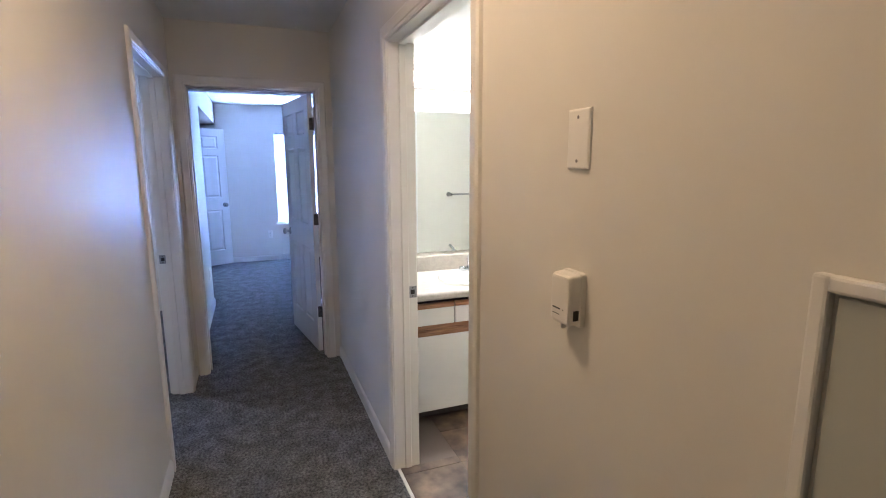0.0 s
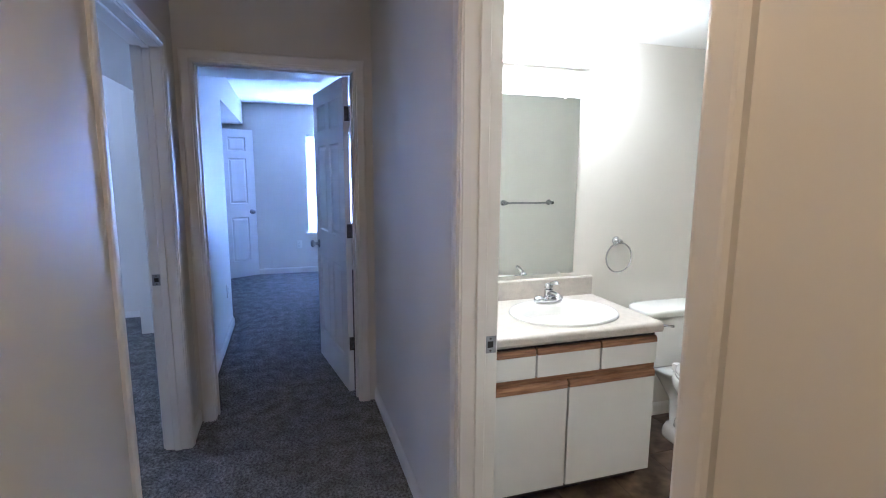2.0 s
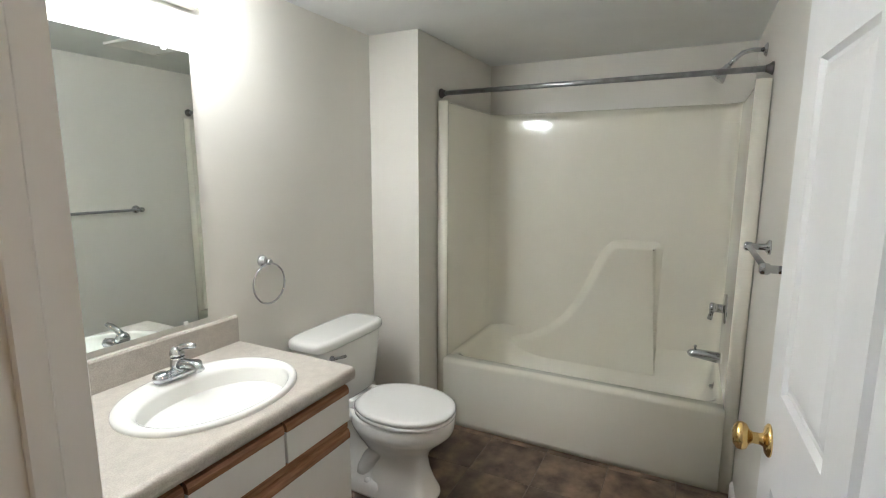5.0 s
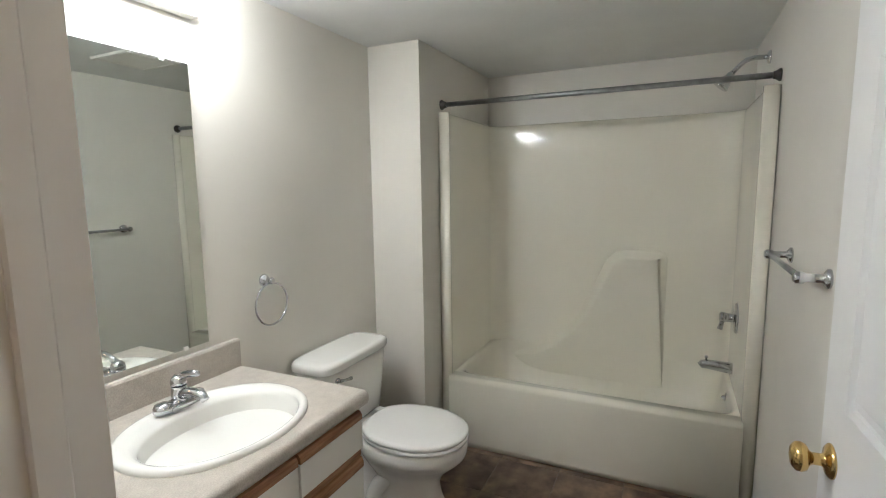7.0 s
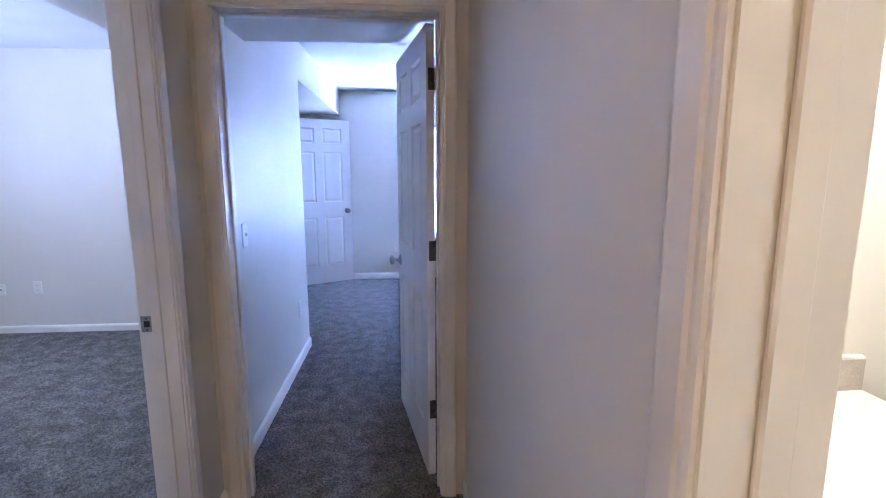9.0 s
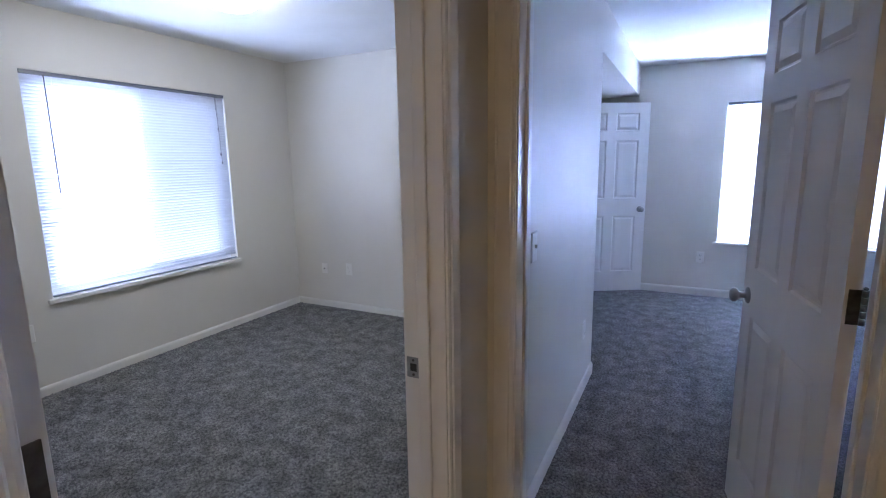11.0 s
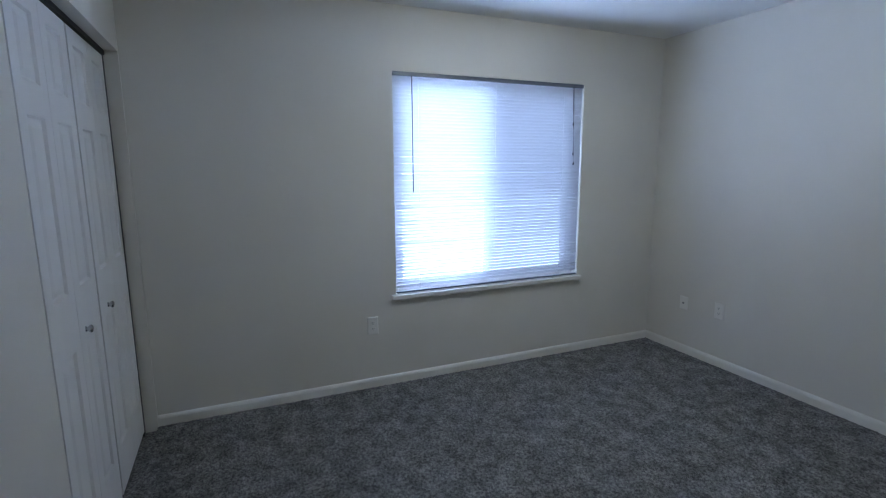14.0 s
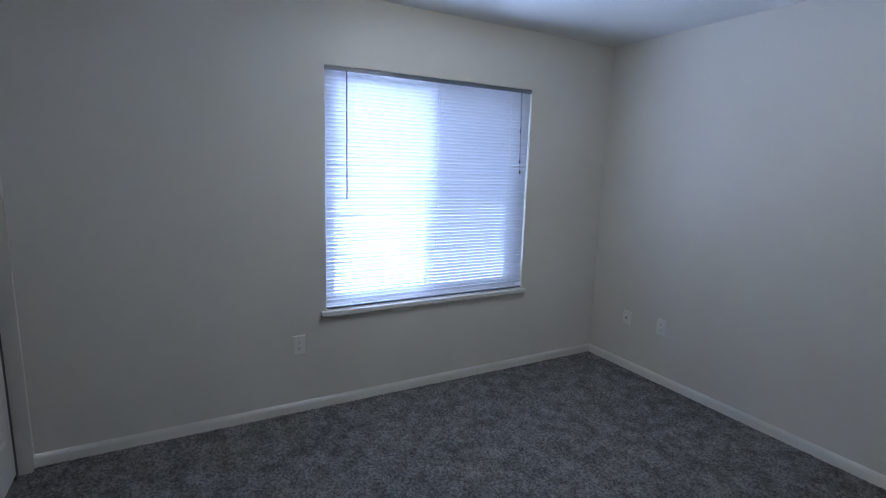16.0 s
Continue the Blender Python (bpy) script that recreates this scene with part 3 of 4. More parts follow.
def basin():
    cx, cy, a, b = SINK
    base = tagged(empty("sink", pose(XR1 + 0.002, BY1 - 0.002, 0.8003)), "white oval drop-in porcelain sink", "sink")
    bm = bmesh.new()
    rings = []
    spec = [(1.0, 0.0, 0), (1.0, 0.006, 0), (0.985, 0.012, 0), (0.95, 0.0145, 0), (0.90, 0.013, -0.004), (0.86, 0.009, -0.010)]
    for k, z, sh in spec:
        rings.append([(x, y + sh, z) for x, y in superellipse(cx, cy, a * k, b * k, 2.1, 48)])
    for k, z in ((0.80, 0.004), (0.785, -0.008), (0.765, -0.04), (0.72, -0.085), (0.62, -0.122), (0.44, -0.142), (0.2, -0.150), (0.09, -0.152)):
        rings.append([(x, y - 0.028 + 0.010 * (0.8 - k), z) for x, y in superellipse(cx, cy, a * k * 1.05, b * k * 0.95, 2.2, 48)])
    loft(bm, rings, cap=False)
    mesh_ob("bowl", bm, M_PORC, True, base)
    bm = bmesh.new()
    lathe(bm, [(0.026, 0), (0.026, 0.003), (0.020, 0.005), (0.017, 0.003), (0.003, 0.003)], 24, Matrix.Translation((cx, cy - 0.021, -0.1525)))
    mesh_ob("drain", bm, M_STEEL, parent=base)


def faucet():
    cx, cy = SINK[0] + 0.015, SINK[1] + 0.170
    base = tagged(empty("faucet", pose(XR1 + 0.002 + cx, BY1 - 0.002 + cy, 0.8142)), "chrome single-lever faucet on the sink", "faucet")
    bm = bmesh.new()
    rings = []
    for k, z in ((1.0, 0.0), (1.0, 0.010), (0.94, 0.016), (0.8, 0.020)):
        rings.append([(x, y, z) for x, y in superellipse(0, 0, 0.078 * k, 0.027 * k, 2.3, 32)])
    loft(bm, rings)
    for sx in (-1, 1):
        lathe(bm, [(0.027, 0.004), (0.027, 0.016), (0.023, 0.025), (0.012, 0.030), (0.002, 0.031)], 20, Matrix.Translation((sx * 0.053, 0, 0)))
    mesh_ob("base_plate", bm, M_CHROME, parent=base)
    bm = bmesh.new()
    lathe(bm, [(0.024, 0.012), (0.023, 0.035), (0.0215, 0.055), (0.021, 0.062)], 24)
    tube(bm, [(0, -0.005, 0.036), (0, -0.035, 0.046), (0, -0.07, 0.050), (0, -0.098, 0.046), (0, -0.108, 0.036)], [0.018, 0.0165, 0.015, 0.0135, 0.012], 16)
    mesh_ob("spout", bm, M_CHROME, parent=base)
    bm = bmesh.new()
    lathe(bm, [(0.021, 0.064), (0.0225, 0.072), (0.020, 0.086), (0.012, 0.094), (0.002, 0.096)], 24)
    tube(bm, [(0, -0.004, 0.088), (0.0, -0.03, 0.100), (0.0, -0.062, 0.108), (0.0, -0.085, 0.111)], [0.011, 0.010, 0.0105, 0.008], 12)
    mesh_ob("lever", bm, M_CHROME, parent=base)


def mirror():
    base = tagged(empty("mirror", pose(0.83, BY1 - 0.001, 0.922)), "frameless rectangular wall mirror above the vanity", "mirror")
    w, h = 0.762, 0.918
    box_ob("glass", (0, w, -0.006, 0, 0, h), M_MIRROR, 0.0012, base, 1)
    for x in (0.12, w - 0.10):
        for z in (-0.004, h - 0.010):
            box_ob("clip", (x, x + 0.018, -0.010, -0.0062, z, z + 0.014), M_PLASTIC, 0.002, base, 1)


def vanity_light():
    base = tagged(empty("vanity_light", pose(1.29, BY1 - 0.001, 2.035)), "white vanity light bar with lit globe bulbs", "wall lamp")
    box_ob("bar", (-0.33, 0.33, -0.045, 0, -0.055, 0.055), M_PLASTIC, 0.006, base)
    for i in range(4):
        x = -0.2475 + 0.165 * i
        bm = bmesh.new()
        lathe(bm, [(0.024, 0), (0.024, 0.018), (0.016, 0.020)], 20, Matrix.Translation((x, -0.045, 0)) @ pose(0, 0, 0, 90, 0, 0))
        sock = mesh_ob("socket", bm, M_CHROME, parent=base)
        bm = bmesh.new()
        bmesh.ops.create_uvsphere(bm, u_segments=20, v_segments=12, radius=0.045)
        mesh_ob("bulb", bm, M_BULB, True, sock, Matrix.Translation((x, -0.108, 0)))


def towel_ring():
    base = tagged(empty("towel_ring", pose(1.86, BY1, 1.087)), "chrome towel ring on the wall by the mirror", "towel ring")
    bm = bmesh.new()
    lathe(bm, [(0.024, 0), (0.024, 0.006), (0.018, 0.012), (0.011, 0.016), (0.010, 0.036), (0.014, 0.042), (0.010, 0.050)], 20, pose(0, 0, 0, 90, 0, 0))
    mesh_ob("post", bm, M_CHROME, parent=base)
    bm = bmesh.new()
    tube(bm, [(0.082 * math.sin(2 * math.pi * i / 40), -0.036, -0.090 + 0.082 * math.cos(2 * math.pi * i / 40)) for i in range(40)], 0.0042, 10, True)
    mesh_ob("ring", bm, M_CHROME, parent=base)


def toilet():
    base = tagged(empty("toilet", pose(2.185, BY1, 0.0065)), "white two-piece porcelain toilet with closed lid", "toilet")
    # y runs forward as minus
    bm = bmesh.new()
    rings = []
    for z, a, y0, y1, n in ((0.0, 0.108, -0.25, -0.628, 3.2), (0.010, 0.111, -0.25, -0.632, 3.2), (0.030, 0.110, -0.255, -0.631, 3.0), (0.075, 0.094, -0.28, -0.608, 2.8), (0.13, 0.085, -0.30, -0.588, 2.6), (0.185, 0.084, -0.30, -0.580, 2.4),
                            (0.225, 0.098, -0.27, -0.594, 2.3), (0.265, 0.128, -0.245, -0.630, 2.2), (0.300, 0.156, -0.228, -0.672, 2.1), (0.325, 0.174, -0.22, -0.697, 2.1), (0.342, 0.180, -0.215, -0.703, 2.1), (0.380, 0.183, -0.21, -0.706, 2.1), (0.392, 0.176, -0.216, -0.70, 2.1)):
        rings.append([(x, y, z) for x, y in superellipse(0, (y0 + y1) / 2, a, abs(y1 - y0) / 2, n, 44)])
    loft(bm, rings)
    # foot that runs back under the trap way
    rings = []
    for z, a, y0, y1 in ((0.0, 0.112, -0.17, -0.46), (0.012, 0.114, -0.17, -0.46), (0.045, 0.110, -0.175, -0.455), (0.066, 0.100, -0.185, -0.44), (0.078, 0.082, -0.20, -0.42), (0.20, 0.066, -0.17, -0.40), (0.30, 0.085, -0.08, -0.37), (0.345, 0.115, -0.045, -0.34), (0.372, 0.150, -0.03, -0.32), (0.388, 0.155, -0.03, -0.32)):
        rings.append([(x, y, z) for x, y in superellipse(0, (y0 + y1) / 2, a, abs(y1 - y0) / 2, 3.4, 36)])
    loft(bm, rings)
    # trap way bulging out of both sides
    for s_ in (-1, 1):
        tube(bm, [(s_ * 0.045, -0.45, 0.235), (s_ * 0.050, -0.39, 0.215), (s_ * 0.052, -0.335, 0.165), (s_ * 0.050, -0.30, 0.11), (s_ * 0.045, -0.27, 0.06)], [0.028, 0.040, 0.043, 0.042, 0.036], 16)
    mesh_ob("bowl", bm, M_PORC, parent=base)
    for s_ in (-1, 1):
        bm = lathe(bmesh.new(), [(0.014, 0), (0.014, 0.006), (0.010, 0.013), (0.002, 0.016)], 16, Matrix.Translation((s_ * 0.092, -0.33, 0.064)) @ pose(0, 0, 0, 0, s_ * 8, 0))
        mesh_ob("bolt_cap", bm, M_PORC, parent=base)

    def oval(z, k, dy=0.0):
        pts = []
        for x, y in superellipse(0, -0.475, 0.186 * k, 0.232 * k, 2.15, 44):
            pts.append((x, min(y, -0.265) + dy, z))
        return pts
    bm = bmesh.new()
    loft(bm, [oval(0.3935, 0.97), oval(0.397, 1.0), oval(0.408, 1.005), oval(0.412, 0.985)])
    mesh_ob("seat", bm, M_SEAT, parent=base)
    bm = bmesh.new()
    loft(bm, [oval(0.4145, 0.985), oval(0.4175, 1.0), oval(0.428, 1.0), oval(0.434, 0.97), oval(0.437, 0.88), oval(0.439, 0.6)])
    for s_ in (-1, 1):
        box(bm, s_ * 0.075 - 0.02, s_ * 0.075 + 0.02, -0.268, -0.235, 0.392, 0.432, r=0.006)
    mesh_ob("lid", bm, M_SEAT, parent=base)
    bm = bmesh.new()
    rings = []
    for z, a, y0, y1 in ((0.388, 0.190, -0.03, -0.185), (0.40, 0.205, -0.022, -0.195), (0.55, 0.222, -0.02, -0.205), (0.682, 0.235, -0.018, -0.212)):
        rings.append([(x, y, z) for x, y in superellipse(0, (y0 + y1) / 2, a, abs(y1 - y0) / 2, 6, 48)])
    loft(bm, rings)
    mesh_ob("tank", bm, M_PORC, parent=base)
    bm = bmesh.new()
    rings = []
    for z, k in ((0.6825, 0.985), (0.688, 1.0), (0.708, 1.0), (0.718, 0.985), (0.724, 0.93), (0.726, 0.8)):
        rings.append([(x, y, z) for x, y in superellipse(0, -0.115, 0.25 * k, 0.110 * (k if k > 0.95 else k * 0.97), 5, 48)])
    loft(bm, rings)
    mesh_ob("tank_lid", bm, M_PORC, parent=base)
    bm = bmesh.new()
    lathe(bm, [(0.012, 0), (0.012, 0.008), (0.007, 0.010), (0.007, 0.02)], 16, Matrix.Translation((-0.165, -0.206, 0.645)) @ pose(0, 0, 0, 90, 0, 0))
    tube(bm, [(-0.165, -0.222, 0.645), (-0.135, -0.227, 0.640), (-0.095, -0.228, 0.634)], [0.007, 0.006, 0.008], 12)
    mesh_ob("flush_lever", bm, M_CHROME, parent=base)


def bathtub():
    X0 = 2.815
    base = tagged(empty("bathtub", pose(X0, BY0, 0.006)), "cream one-piece fibreglass bathtub and shower surround", "bathtub")
    L, Wd, H = 2.875 - BY0, BX - X0, 0.397
    S, R, Z1 = 0.06, 0.10, 1.812
    x1 = Wd - 0.036
    # apron with a rolled top edge
    bm = bmesh.new()
    roll = [(0.030 - 0.030 * math.cos(a), H - 0.026 + 0.026 * math.sin(a)) for a in [i * math.pi / 12 for i in range(7)]]
    prism(bm, [(0.012, 0.0), (0.006, 0.03)] + roll + [(0.075, H), (0.075, H - 0.05), (0.05, 0.0)], "y", S - 0.004, L - S + 0.004, smooth=True)
    mesh_ob("apron", bm, M_FIBER, parent=base)
    # hollow of the tub: its back and ends run on from the surround
    bm = bmesh.new()
    rings = []
    for xa, xb, e, z, n in ((0.060, x1 + 0.004, S - 0.004, H - 0.0006, 40), (0.082, x1 + 0.002, S + 0.010, H - 0.003, 16), (0.096, x1, S + 0.022, H - 0.016, 10), (0.104, x1 - 0.003, S + 0.032, 0.33, 8), (0.118, x1 - 0.014, S + 0.055, 0.24, 6.5),
                            (0.150, x1 - 0.040, S + 0.10, 0.13, 5), (0.20, x1 - 0.09, S + 0.16, 0.075, 4), (0.31, x1 - 0.24, S + 0.40, 0.06, 3), (0.405, x1 - 0.355, L / 2 - 0.02, 0.055, 2)):
        rings.append([(x, y, z) for x, y in superellipse((xa + xb) / 2, L / 2, (xb - xa) / 2, L / 2 - e, n, 96)])
    loft(bm, rings, cap=False)
    mesh_ob("basin", bm, M_FIBER, True, base)
    # three-sided surround with rounded inner corners
    path = [(0.03, L - S), (0.2, L - S)]
    y1, y0 = L - S, S
    path += [(x1 - R + R * math.sin(t), y1 - R + R * math.cos(t)) for t in [i * math.pi / 16 for i in range(9)]]
    path += [(x1 - R + R * math.cos(t), y0 + R - R * math.sin(t)) for t in [i * math.pi / 16 for i in range(9)]]
    path += [(0.2, S), (0.03, S)]
    bm = bmesh.new()
    zs = [H - 0.03, 0.6, 1.0, 1.4, 1.70, Z1 - 0.05, Z1 - 0.03, Z1 - 0.012, Z1 - 0.003, Z1]
    off = [0, 0.001, 0.002, 0.003, 0.004, 0.0045, 0.005, 0.007, 0.012, 0.018]
    rows_ = []
    for z, o in zip(zs, off):
        row = []
        for i, (x, y) in enumerate(path):
            row.append(bm.verts.new((min(x + (o if 1 < i < len(path) - 2 else 0), Wd - 0.004), y + (o if y > L / 2 else -o), z)))
        rows_.append(row)
    for r0, r1 in zip(rows_, rows_[1:]):
        for i in range(len(path) - 1):
            f = bm.faces.new((r0[i], r0[i + 1], r1[i + 1], r1[i]))
            f.smooth = True
    top = rows_[-1]
    outer = []
    for i, (x, y) in enumerate(path):
        if y > L - S - 0.001 and x < x1 - R + 0.001:
            q = (x, L - 0.002)
        elif y < S + 0.001 and x < x1 - R + 0.001:
            q = (x, 0.002)
        else:
            q = (Wd - 0.003, min(max(y + (0.05 if y > L - S - R / 2 else -0.05 if y < S + R / 2 else 0), 0.002), L - 0.002))
        outer.append(bm.verts.new((*q, Z1 + 0.001)))
    for i in range(len(path) - 1):
        bm.faces.new((top[i], top[i + 1], outer[i + 1], outer[i]))
    mesh_ob("surround", bm, M_FIBER, parent=base)
    for ya, yb in ((L - S - 0.002, L - 0.002), (0.002, S + 0.002)):
        # rounded front edge of the side panel
        nose = [(0.045, ya), (0.045, yb)] + [(0.034 - 0.016 * math.sin(a), (ya + yb) / 2 + (yb - ya) / 2 * math.cos(a)) for a in [i * math.pi / 10 for i in range(11)]]
        mesh_ob("flange", prism(bmesh.new(), nose, "z", 0.0, Z1 + 0.002, smooth=True), M_FIBER, parent=base)
    # moulded ledge that sweeps down along the back panel
    prof = [(0.385, 0.20), (0.385, 0.99), (0.395, 1.02), (0.425, 1.037), (0.46, 1.04), (0.62, 1.04), (0.68, 1.025), (0.735, 0.97), (0.78, 0.87), (0.83, 0.75), (0.89, 0.63), (0.97, 0.52), (1.07, 0.43), (1.18, 0.37), (1.32, 0.35), (1.42, 0.345), (1.42, 0.20)]
    k = len(prof)
    rings = []
    for inset, d in ((0.0, -0.014), (0.0, -0.003), (0.012, 0.0005), (0.024, 0.006), (0.036, 0.014), (0.048, 0.020), (0.058, 0.0225)):
        ring = []
        for i in range(k):
            (ya, za), (yb, zb) = prof[i - 1], prof[(i + 1) % k]
            nv = Vector((zb - za, -(yb - ya))).normalized()
            kk = 0.15 if i in (0, k - 2, k - 1) else 1.0
            ring.append((x1 - d, prof[i][0] + nv.x * inset * kk, prof[i][1] + nv.y * inset * kk))
        rings.append(ring)
    bm = bmesh.new()
    loft(bm, rings)
    ob = mesh_ob("ledge", bm, M_FIBER, parent=base)
    ob.data.polygons[-1].use_smooth = False


def tub_trim():
    x = 3.235
    yw = BY0 + 0.06
    v = tagged(empty("shower_valve", pose(x, yw, 0.765)), "chrome shower valve with round plate and lever", "shower valve")
    bm = bmesh.new()
    lathe(bm, [(0.078, 0), (0.078, 0.004), (0.07, 0.010), (0.03, 0.014), (0.022, 0.018), (0.022, 0.05), (0.026, 0.055), (0.026, 0.072), (0.016, 0.078)], 32, pose(0, 0, 0, -90, 0, 0))
    mesh_ob("plate", bm, M_CHROME, parent=v)
    bm = bmesh.new()
    tube(bm, [(0, 0.062, 0.0), (0.0, 0.066, -0.03), (0, 0.072, -0.062)], [0.012, 0.010, 0.013], 12)
    mesh_ob("lever", bm, M_CHROME, parent=v)
    s_ = tagged(empty("tub_spout", pose(x, yw, 0.503)), "chrome tub spout with diverter knob", "tub spout")
    bm = bmesh.new()
    tube(bm, [(0, 0, 0), (0, 0.01, 0), (0, 0.06, 0.004), (0, 0.115, 0.008), (0, 0.14, 0.006), (0, 0.150, -0.004)], [0.029, 0.029, 0.027, 0.024, 0.022, 0.018], 20)
    lathe(bm, [(0.004, 0), (0.004, 0.014), (0.008, 0.016), (0.008, 0.024), (0.003, 0.027)], 12, Matrix.Translation((0, 0.125, 0.026)))
    mesh_ob("body", bm, M_CHROME, parent=s_)
    o = tagged(empty("tub_overflow", pose(x, yw + 0.018, 0.342)), "round chrome overflow plate inside the tub", "overflow plate")
    bm = bmesh.new()
    lathe(bm, [(0.036, 0), (0.036, 0.004), (0.028, 0.012), (0.010, 0.016), (0.010, 0.026), (0.004, 0.03)], 24, pose(0, 0, 0, -82, 0, 0))
    mesh_ob("plate", bm, M_CHROME, parent=o)
    h = tagged(empty("wall_shower", pose(3.19, BY0, 2.0)), "chrome shower arm and head on the wall", "shower head")
    bm = bmesh.new()
    lathe(bm, [(0.030, 0), (0.030, 0.004), (0.022, 0.012), (0.011, 0.015)], 24, pose(0, 0, 0, -90, 0, 0))
    tube(bm, [(0, 0.0, 0), (0, 0.06, 0.004), (0, 0.095, -0.004), (0, 0.12, -0.025), (0, 0.150, -0.058)], 0.0105, 14)
    mesh_ob("arm", bm, M_CHROME, parent=h)
    bm = bmesh.new()
    lathe(bm, [(0.013, 0), (0.016, 0.012), (0.016, 0.024), (0.022, 0.036), (0.036, 0.066), (0.038, 0.076), (0.034, 0.080)], 24, Matrix.Translation((0, 0.146, -0.054)) @ pose(0, 0, 0, -140, 0, 0))
    mesh_ob("head", bm, M_CHROME, parent=h)
    r = tagged(empty("shower_rod", pose(2.89, BY0, 1.866)), "straight chrome shower curtain rod", "shower rod")
    L = 2.875 - BY0
    bm = bmesh.new()
    tube(bm, [(0, 0.002, 0), (0, L - 0.002, 0)], 0.0127, 16)
    mesh_ob("bar", bm, M_STEEL, True, r)
    for y, s2 in ((0.0, 1), (L, -1)):
        bm = bmesh.new()
        lathe(bm, [(0.026, 0), (0.026, 0.006), (0.018, 0.016), (0.0145, 0.028)], 20, Matrix.Translation((0, y, 0)) @ pose(0, 0, 0, -90 * s2, 0, 0))
        mesh_ob("flange", bm, M_HINGE, parent=r)
    t = tagged(empty("towel_bar", pose(1.985, BY0, 1.193)), "chrome towel bar on the bathroom wall", "towel bar")
    for x2 in (0.0, 0.46):
        bm = lathe(bmesh.new(), [(0.026, 0), (0.026, 0.006), (0.019, 0.012), (0.012, 0.016), (0.011, 0.052), (0.016, 0.058), (0.016, 0.074), (0.010, 0.080)], 20, Matrix.Translation((x2, 0, 0)) @ pose(0, 0, 0, -90, 0, 0))
        mesh_ob("post", bm, M_CHROME, parent=t)
    bm = bmesh.new()
    tube(bm, [(0.0, 0.064, 0), (0.46, 0.064, 0)], 0.0085, 14)
    mesh_ob("bar", bm, M_STEEL, True, t)


def ceiling_vent():
    base = tagged(empty("exhaust_vent", pose(2.25, 1.94, 2.138)), "white slatted exhaust fan grille on the ceiling", "vent")
    w = 0.14
    bm = bmesh.new()
    for a in (-1, 1):
        box(bm, a * w - 0.012, a * w + 0.012, -w - 0.012, w + 0.012, -0.016, -0.0005, r=0.004)
        box(bm, -w + 0.012, w - 0.012, a * w - 0.012, a * w + 0.012, -0.016, -0.0005, r=0.004)
    mesh_ob("frame", bm, M_PLASTIC, parent=base)
    me = None
    for i in range(9):
        y = -w + 0.028 + i * 0.028
        if me is None:
            bm = bmesh.new()
            box(bm, -w + 0.012, w - 0.012, -0.008, 0.008, -0.002, 0.002)
            ob = mesh_ob("slat", bm, M_PLASTIC, parent=base, m=pose(0, y, -0.009, 25))
            me = ob.data
        else:
            ob = new("slat", me)
            ob.parent, ob.matrix_basis = base, pose(0, y, -0.009, 25)
    box_ob("cavity", (-w + 0.01, w - 0.01, -w + 0.01, w - 0.01, -0.003, -0.0005), M_PANEL, parent=base)


vanity()
counter()
basin()
faucet()
mirror()
vanity_light()
towel_ring()
toilet()
bathtub()
tub_trim()
ceiling_vent()


# ---- hall ----
def dome_lamp(name, x, y, z, r, mat, label):
    base = tagged(empty(name, pose(x, y, z)), label, "ceiling lamp")
    bm = bmesh.new()
    lathe(bm, [(r + 0.012, -0.018), (r + 0.012, -0.004), (r, -0.0005)], 40)
    mesh_ob("pan", bm, M_PLASTIC, parent=base)
    bm = bmesh.new()
    lathe(bm, [(0.004, -0.082), (r * 0.35, -0.078), (r * 0.65, -0.064), (r * 0.88, -0.042), (r, -0.019)], 40)
    mesh_ob("shade", bm, mat, True, base)


dome_lamp("hall_lamp", 0.10, 1.15, 2.44, 0.14, M_HALLB, "lit round flush ceiling lamp in the hall")
dome_lamp("bedroom_lamp", -2.32, 4.72, 2.41, 0.16, M_BEDB, "lit round flush ceiling lamp in the bedroom")


